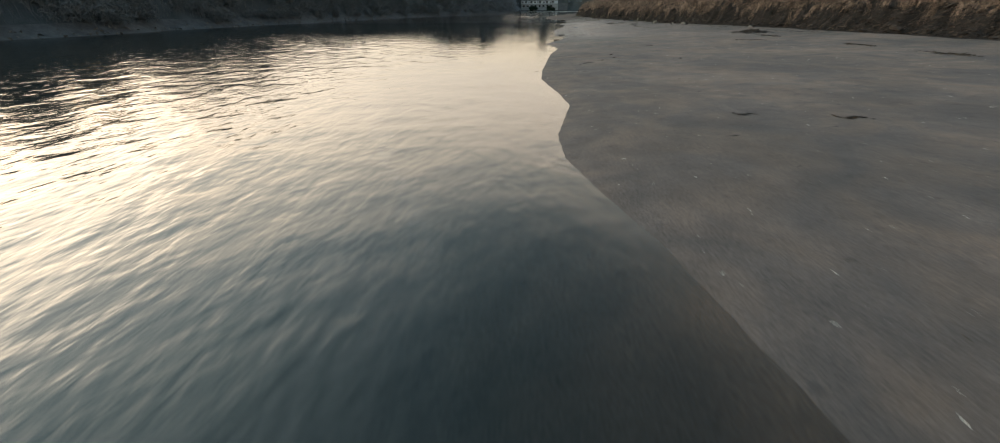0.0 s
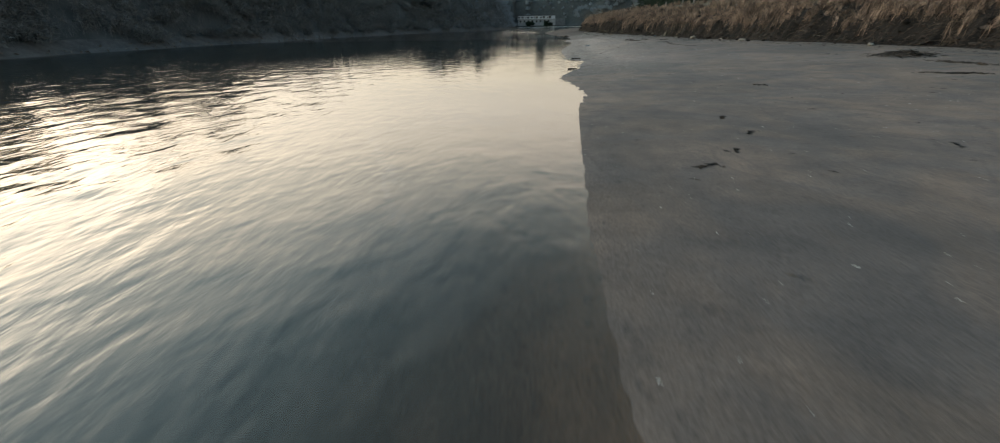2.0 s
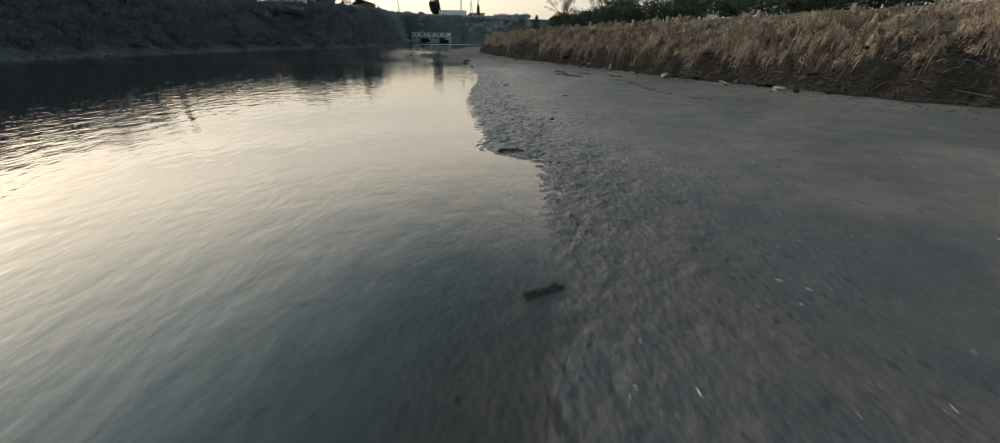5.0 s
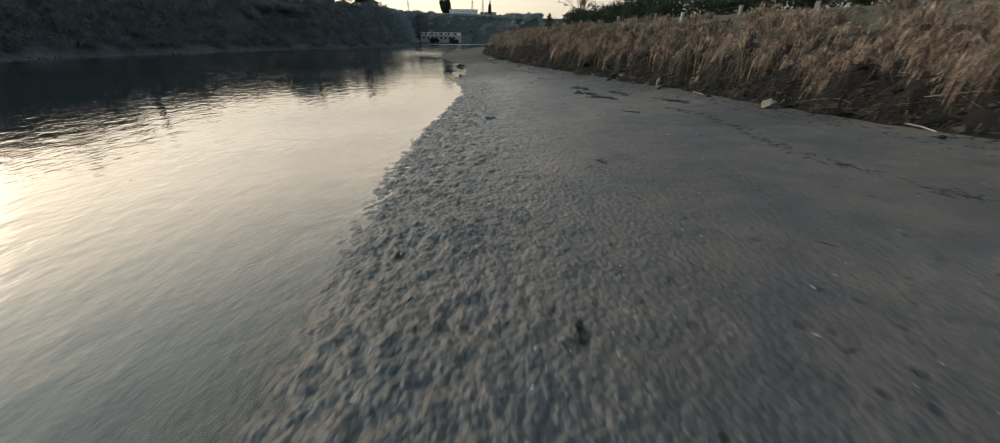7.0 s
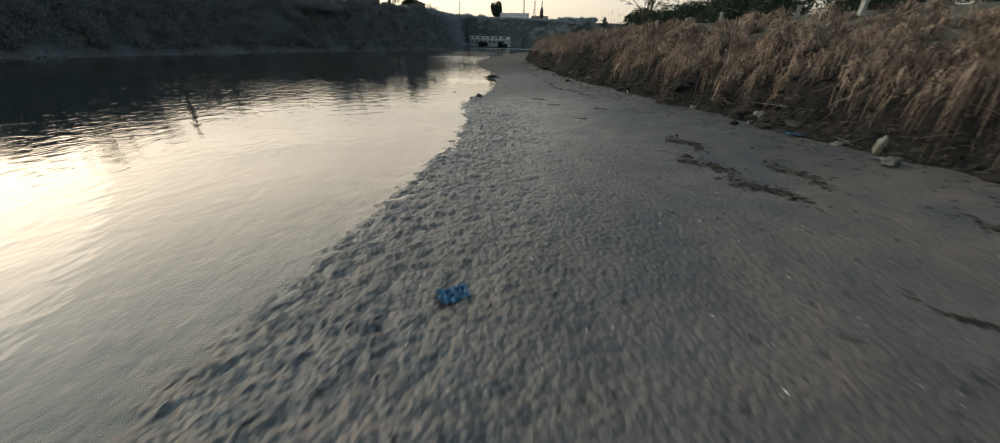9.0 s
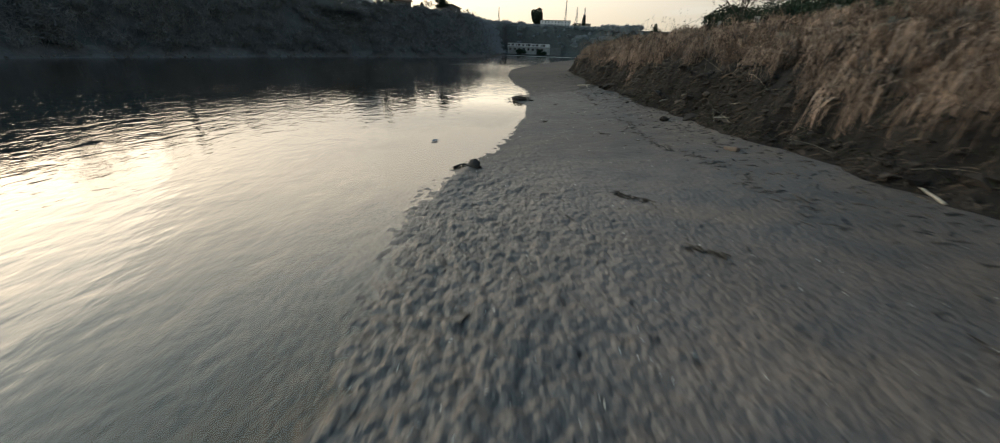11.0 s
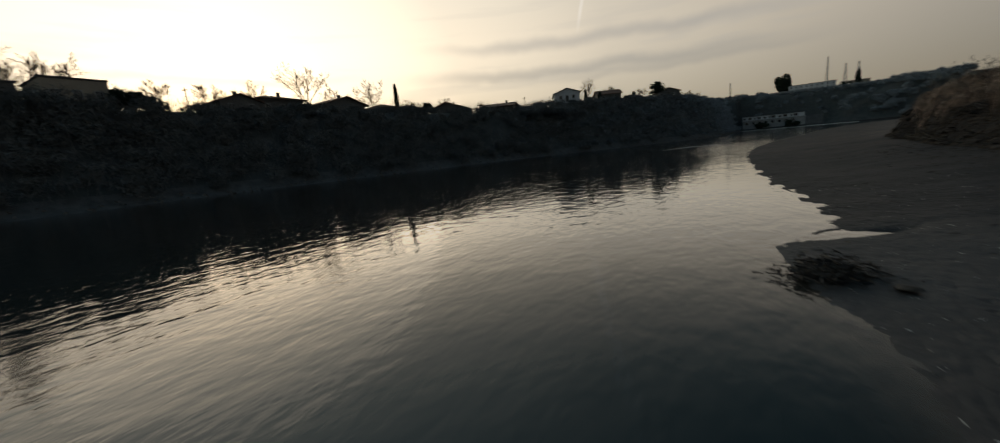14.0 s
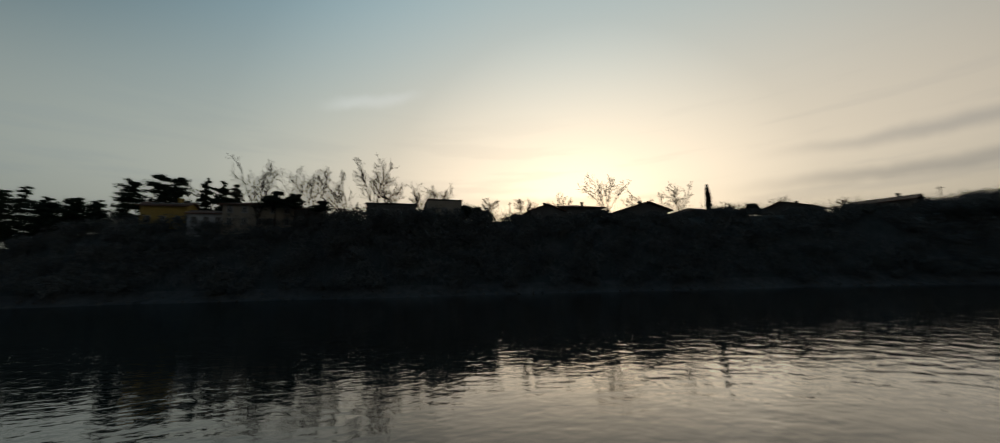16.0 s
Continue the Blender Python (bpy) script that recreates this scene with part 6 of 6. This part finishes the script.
def lump(name, x, y, size, mat, seed, label, category, group="", squash=(1, 1, 0.6), rough=0.25, sink=0.15, turn=None):
    """A rounded, dented solid: stone, sack or clod."""
    r = np.random.RandomState(seed)
    bm = bmesh.new()
    bmesh.ops.create_icosphere(bm, subdivisions=3, radius=1.0)
    off = Vector(r.uniform(-50, 50, 3))
    for v in bm.verts:
        n = v.co.normalized()
        v.co = Vector((v.co.x * squash[0], v.co.y * squash[1], v.co.z * squash[2])) * size * (1 + rough * noise.noise(n * 1.4 + off) + 0.4 * rough * noise.noise(n * 4 + off))
    me = bpy.data.meshes.new(name)
    bm.to_mesh(me)
    bm.free()
    me.materials.append(mat)
    me.polygons.foreach_set("use_smooth", np.ones(len(me.polygons), bool))
    ob = tagged(new(name, me), label, category, group)
    ob.matrix_basis = pose(x, y, gz(x, y) + size * squash[2] * (1 - 2 * sink), r.uniform(-6, 6), r.uniform(-6, 6), r.uniform(0, 360) if turn is None else turn)
    return ob


def stick(name, x, y, length, rad, turn, label, mat, seed, bend=0.12, lift=0.02, category="driftwood", group="", forks=2):
    r = np.random.RandomState(seed)
    pts, rr = [], 7
    for k in range(rr):
        t = k / (rr - 1)
        pts.append(((length * (t - 0.5), bend * length * (math.sin(t * 3.0) - 0.6) + r.normal(0, 0.01 * length), rad + lift * math.sin(t * 3.1) * length), rad * (1 - 0.55 * t)))
    paths = [pts]
    for k in range(forks):
        i = r.randint(2, 5)
        p = np.array(pts[i][0])
        q = p + np.array([length * r.uniform(0.08, 0.2), length * r.uniform(-0.15, 0.15), length * r.uniform(0.0, 0.06)])
        paths.append([(p, rad * 0.5), ((p + q) / 2 + [0, 0, 0.01], rad * 0.4), (q, rad * 0.2)])
    ob = tagged(new(name, fast_mesh(name, *tubes(paths, 7), mat, smooth=True)), label, category, group)
    ob.matrix_basis = pose(x, y, gz(x, y) - 0.01, 0, 0, turn)
    return ob


def scraps(n, seed, ys, where, size, name, mat, label, category, flat=0.35):
    """Countless small bits lying on the silt. where(r, y) gives x."""
    r = np.random.RandomState(seed)
    y = r.uniform(*ys, n)
    x = where(r, y)
    z = ground_z(x, y)[0]
    k = z > 0.0
    x, y, z = x[k], y[k], z[k]
    s = r.uniform(*size, len(x))
    a = r.uniform(0, 6.283, len(x))
    c, sn = np.cos(a), np.sin(a)
    long = r.uniform(1.0, 3.2, len(x))
    pts = []
    for u, v, h in ((-1, -0.4, 0.0), (1, -0.3, 0.0), (0.9, 0.35, 0.0), (-0.8, 0.4, 0.0), (0.0, 0.0, 1.0)):
        pts.append(np.stack([x + s * (u * long * c - v * sn), y + s * (u * long * sn + v * c), z - 0.004 + s * flat * h * 1.3], 1))
    v = np.stack(pts, 1).reshape(-1, 3)
    o = np.arange(len(x))[:, None] * 5
    f = np.concatenate([o + [0, 1, 4], o + [1, 2, 4], o + [2, 3, 4], o + [3, 0, 4]])
    tagged(new(name, fast_mesh(name, v, f, mat)), label, category, kind="stuff")


def branch_parts(parent, n, size, seed, mat):
    """Crooked branches that lie across one another, each a part of the heap."""
    r = np.random.RandomState(seed)
    for k in range(n):
        a, up = r.uniform(0, 6.283), r.uniform(0.05, 0.55) if k % 3 else r.uniform(0.5, 1.0)
        way, side = np.array([np.cos(a), np.sin(a), 0]), np.array([-np.sin(a), np.cos(a), 0])
        length, start = size * r.uniform(0.7, 1.6), r.normal(0, 0.22 * size, 3) * [1, 1, 0]
        bow, thick = r.normal(0, 0.14) * length, size * r.uniform(0.018, 0.05)
        path = [(start + way * length * (t - 0.4) + side * bow * math.sin(t * 3.1) + r.normal(0, 0.02, 3) + [0, 0, 0.03 + up * size * 0.55 * math.sin(min(t, 0.75) * 3.6)], thick * (1 - 0.7 * t)) for t in (0, 0.2, 0.4, 0.6, 0.8, 1.0)]
        mesh_part("branch", fast_mesh("branch", *tubes([path], 6), mat, smooth=True), parent)


def build_litter():
    # pale rounded things at the foot of the bank
    lump("pale_sack", 24.9, 74.6, 0.36, SACK, 1, "pale crumpled sack lying at the foot of the bank", "sack", "", (1.0, 0.75, 0.6), 0.5, 0.12)
    lump("pale_stone", 25.5, 64.0, 0.26, STONE, 2, "pale flat stone at the foot of the bank", "stone", "stones at the bank foot", (1.2, 0.8, 0.5), 0.7)
    lump("pale_stone", 28.3, 51.2, 0.18, STONE, 3, "pale stone half buried at the bank foot", "stone", "stones at the bank foot", (1.1, 0.8, 0.6), 0.7)
    # blue plastic and paler scraps
    bm = bmesh.new()
    r = np.random.RandomState(5)
    bmesh.ops.create_grid(bm, x_segments=16, y_segments=12, size=0.5)
    for v in bm.verts:
        x, y = v.co.x, v.co.y
        v.co = Vector((x * 0.5 + 0.06 * noise.noise(Vector((x * 4, y * 4, 1))), y * 0.36 + 0.05 * noise.noise(Vector((x * 4, y * 4, 7))), 0.05 + 0.16 * abs(noise.noise(Vector((x * 3.2, y * 4.5, 3)))) + 0.05 * noise.noise(Vector((x * 9, y * 9, 5)))))
    bmesh.ops.solidify(bm, geom=bm.faces[:], thickness=0.006)
    me = bpy.data.meshes.new("blue_bag")
    bm.to_mesh(me)
    bm.free()
    me.materials.append(BLUE)
    ob = tagged(new("blue_bag", me), "crumpled blue plastic bag half sunk in the mud", "bag")
    ob.matrix_basis = pose(11.95, 78.0, gz(11.95, 78.0) - 0.03, 0, 0, 20)
    bm = bmesh.new()
    bmesh.ops.create_grid(bm, x_segments=10, y_segments=8, size=0.5)
    for v in bm.verts:
        x, y = v.co.x, v.co.y
        v.co = Vector((x * 0.30 + 0.05 * noise.noise(Vector((x * 5, y * 5, 21))), y * 0.15 + 0.03 * noise.noise(Vector((x * 5, y * 5, 27))), 0.03 + 0.09 * abs(noise.noise(Vector((x * 4, y * 5, 23))))))
    bmesh.ops.solidify(bm, geom=bm.faces[:], thickness=0.006)
    me = bpy.data.meshes.new("plastic_scrap")
    bm.to_mesh(me)
    bm.free()
    me.materials.append(BLUE)
    ob = tagged(new("plastic_scrap", me), "scrap of blue plastic floating in the shallows", "scrap")
    ob.matrix_basis = pose(11.05, 107.3, 0.0, 0, 0, 60)
    ob = tagged(new("plastic_scrap", me), "scrap of blue plastic at the foot of the bank", "scrap")
    ob.matrix_basis = pose(24.05, 86.1, gz(24.05, 86.1) + 0.02, 0, 0, 150) @ Matrix.Scale(1.7, 4)
    # sodden log by the water, clay brick, driftwood at the bank foot
    stick("sodden_log", 5.4, 48.7, 0.7, 0.055, 10, "dark sodden log lying at the water's edge", WRACK, 11, 0.05, 0.02, "log")
    stick("sodden_log", 7.0, 57.0, 0.9, 0.06, -15, "short dark log on the wet silt", WRACK, 12, 0.06, 0.02, "log")
    stick("driftwood", 20.9, 128.2, 2.6, 0.06, -84, "long bleached driftwood branch on the silt", DRIFT, 13, 0.10, 0.05, forks=3)
    bm = bmesh.new()
    box(bm, -0.23, 0.23, -0.11, 0.11, 0.0, 0.14, 0.04)
    me = bpy.data.meshes.new("clay_block")
    bm.to_mesh(me)
    bm.free()
    me.materials.append(RUST)
    ob = tagged(new("clay_block", me), "worn reddish clay block lying on the silt", "brick")
    ob.matrix_basis = pose(21.4, 104.2, gz(21.4, 104.2) - 0.04, 3, 5, 118)
    # stump with a torn crown of roots, standing in the wash
    ob = empty("tree_stump", 12.94, 103.45, gz(12.94, 103.45) - 0.06, 0, "dark rotten stump with a sand tail at the water's edge", "stump")
    r = np.random.RandomState(17)
    paths = [[((0, 0, -0.2), 0.26), ((0.03, 0, 0.1), 0.22), ((0.06, 0.02, 0.3), 0.17), ((0.07, 0.0, 0.36), 0.05)]]
    for k in range(8):
        a = k * 0.8 + r.uniform(0, 0.5)
        q = np.array([np.cos(a), np.sin(a), 0]) * r.uniform(0.22, 0.46)
        paths.append([((0, 0, 0.12), 0.07), (q * 0.5 + [0, 0, r.uniform(0.05, 0.25)], 0.05), (q + [0, 0, r.uniform(-0.05, 0.2)], 0.02)])
    mesh_part("trunk", fast_mesh("trunk", *tubes(paths, 7), WRACK, smooth=True), ob)
    stick("sodden_log", 12.5, 103.7, 0.55, 0.05, 50, "dark stick beside the stump", WRACK, 19, 0.05, 0.03, "log")
    # raft of wrack at the point of the beach
    ob = empty("wrack_heap", 15.05, 122.95, gz(15.05, 122.95), 0, "dark tangled heap of river wrack on the waterline", "wrack")
    r = np.random.RandomState(27)
    n = 900
    p = r.normal(size=(n, 3)) * [0.38, 0.26, 0.06] + [0, 0, 0.06]
    p[:, 2] = np.abs(p[:, 2]) * np.exp(-(p[:, 0] ** 2 + p[:, 1] ** 2) * 1.2) * 2.2
    lean = np.stack([r.normal(size=n), r.normal(size=n), r.uniform(-0.15, 0.3, n)], 1)
    mesh_part("twig_mat", fast_mesh("twig_mat", *ribbons(p, lean, r.uniform(0.06, 0.24, n), r.uniform(0.02, 0.06, n), r.uniform(0, 0.4, n), 3, 28), WRACK), ob)
    branch_parts(ob, 9, 0.55, 31, WRACK)
    # roots and broken branches washed against the bank
    for x, y, n, size, seed in ((22.0, 131.2, 12, 1.0, 33), (23.4, 108.5, 7, 0.7, 34), (24.3, 91.0, 8, 0.8, 35), (30.2, 47.5, 9, 1.0, 36)):
        heap = empty("root_heap", x, y, gz(x, y), 0, "dark washed-up roots and branches against the earth bank", "driftwood", "root heaps at the bank foot")
        branch_parts(heap, n, size, seed, ROOT)
    # tangle of black wrack high on the upstream beach
    ob = empty("wrack_heap", 25.1, 44.7, gz(25.1, 44.7), 0, "low black tangle of branches and weed below the bank", "wrack")
    r = np.random.RandomState(29)
    n = 700
    p = r.normal(size=(n, 3)) * [0.9, 0.5, 0.05]
    p[:, 2] = np.abs(p[:, 2]) + 0.22 * np.exp(-(p[:, 0] ** 2 + 2 * p[:, 1] ** 2))
    lean = np.stack([r.normal(size=n), r.normal(size=n), r.uniform(-0.3, 0.35, n)], 1)
    tangle = mesh_part("twig_mat", fast_mesh("twig_mat", *ribbons(p, lean, r.uniform(0.15, 0.6, n), r.uniform(0.02, 0.06, n), r.uniform(0, 0.5, n), 3, 30), WRACK), ob)
    tagged(tangle, kind="stuff")
    lump("pale_sack", 24.45, 83.4, 0.2, SACK, 6, "pale torn sack caught in the earth face", "sack", "", (0.5, 0.55, 1.3), 0.9, 0.05)
    for x, y, sz, sd in ((23.95, 82.5, 0.20, 7), (24.3, 84.6, 0.14, 8), (24.5, 88.8, 0.22, 9), (23.6, 92.3, 0.16, 10), (22.9, 112.0, 0.15, 11)):
        lump("pale_stone", x, y, sz, STONE, sd, "pale stone fallen at the foot of the bank", "stone", "stones at the bank foot", (1.2, 0.9, 0.6), 0.75)
    lump("mud_clod", 15.05, 122.95, 0.3, WRACK, 29, "dark clod under the river wrack", "clod", "", (1.2, 0.9, 0.35), 0.5)
    lump("mud_clod", 15.9, 122.3, 0.13, WRACK, 30, "small dark clod on the waterline", "clod", "", (1.3, 0.9, 0.4), 0.5)
    # dark scraps added in place of the silt's wet hollows and drainage streaks
    for k, (x, y, s, t) in enumerate(((19.4, 83.7, 0.9, 100), (19.7, 81.6, 0.8, 112), (21.2, 82.4, 0.7, 95), (17.1, 100.2, 0.5, 120), (10.35, 62.1, 0.28, 30), (18.9, 76.5, 0.5, 110), (20.2, 86.5, 0.8, 98), (13.9, 69.2, 0.3, 60), (22.6, 78.4, 0.7, 105), (18.0, 92.5, 0.4, 90), (17.6, 97.5, 0.45, 115), (19.6, 94.5, 0.5, 100),
                                      (7.4, 29.5, 0.32, 10), (6.15, 27.85, 0.2, 20), (5.1, 26.9, 0.3, 160), (7.6, 31.5, 0.2, 10), (12.5, 37.7, 0.3, 130), (11.3, 27.75, 0.22, 30), 
                                      (9.9, 11.3, 0.35, 165), (7.3, 12.0, 0.3, 170), (24.9, 30.5, 0.8, 95), (24.9, 24.0, 0.9, 92), (24.3, 40.5, 0.8, 100), (21.5, 37.8, 0.7, 150), (16.0, 112.5, 0.3, 60), (18.2, 108.0, 0.3, 100), (19.8, 117.0, 0.35, 80), (17.3, 119.5, 0.25, 40))):
        r = np.random.RandomState(120 + k)
        wide = 0.20 if s > 0.6 else 0.10
        n = int((330 if s > 0.6 else 150) * s)
        a = r.normal(0, (0.75 if s > 0.6 else 0.5) * s, n)
        c = r.normal(0, wide * s, n) + 0.12 * np.sin(a * 3 / s)
        ct, st = math.cos(radians(t)), math.sin(radians(t))
        px, py = x + a * ct - c * st, y + a * st + c * ct
        base = np.stack([px, py, ground_z(px, py)[0] + 0.004], 1)
        lean = np.stack([ct + r.normal(0, 0.5, n), st + r.normal(0, 0.5, n), r.uniform(0.0, 0.14, n)], 1)
        v, f = ribbons(base, lean, r.uniform(0.06, 0.22, n), r.uniform(0.02, 0.07, n) * (1.5 if s > 0.6 else 1.0), r.uniform(0.1, 0.3, n), 3, 130 + k)
        tagged(new("weed_patch", fast_mesh("weed_patch", v, f, WRACK)), "dark scraps in place of wet hollows and streaks in the silt", "weed", "weed on the silt", "stuff")
    # scattered bits
    scraps(4600, 41, (-5, 135), lambda r, y: shore_x(y) + (foot_x(y) - shore_x(y)) * r.beta(1.0, 1.6, len(y)), (0.008, 0.021), "pale_flecks", SHELL, "small pale shell and twig fragments strewn on the silt", "flecks", 0.4)
    scraps(1300, 42, (0, 140), lambda r, y: shore_x(y) + (foot_x(y) - shore_x(y)) * r.uniform(0.05, 0.97, len(y)), (0.015, 0.06), "dark_debris", WRACK, "dark sodden leaves and bark scattered on the silt", "debris", 0.3)
    scraps(2200, 43, (40, 150), lambda r, y: foot_x(y) - np.abs(r.normal(0, 1.2, len(y))) - 0.1, (0.02, 0.085), "bank_debris", WRACK, "dark clods and rotten stems fallen at the bank foot", "debris", 0.35)
    # strand lines of dark wrack
    scraps(1300, 44, (48, 125), lambda r, y: shore_x(y) + (foot_x(y) - shore_x(y)) * (0.72 + 0.06 * vnoise(y * 0.12, y * 0, 3)) + r.normal(0, 0.16, len(y)) + 8 * (hash2(np.floor(y / 7), y * 0, 2) > 0.55), (0.03, 0.10), "strand_line", WRACK, "dark strand line of twigs and leaves along the beach", "debris", 0.25)
    for k, (x, y, l, t) in enumerate(((22.5, 113, 1.2, 20), (21.9, 118.5, 0.9, -30), (23.0, 99.5, 1.4, 60), (22.8, 107.5, 1.0, 140), (24.0, 88.5, 1.0, 35), (24.6, 79.5, 1.2, 80), (21.0, 122.5, 0.8, 15), (25.8, 69, 1.3, 70))):
        stick("driftwood", x, y, l, 0.035, t, "pale dry branch lying at the bank foot", DRIFT, 50 + k, 0.12, 0.06, group="branches at the bank foot")
    r = np.random.RandomState(71)
    for k in range(14):
        y = r.uniform(45, 135)
        x = float(foot_x(y)) - r.uniform(-0.1, 1.2)
        lump("earth_clod", x, y, r.uniform(0.08, 0.2), SOIL, 80 + k, "dark clod of earth fallen from the bank", "clod", "clods at the bank foot", (1, 0.8, 0.6), 0.5)


build_bank_top()
build_litter()
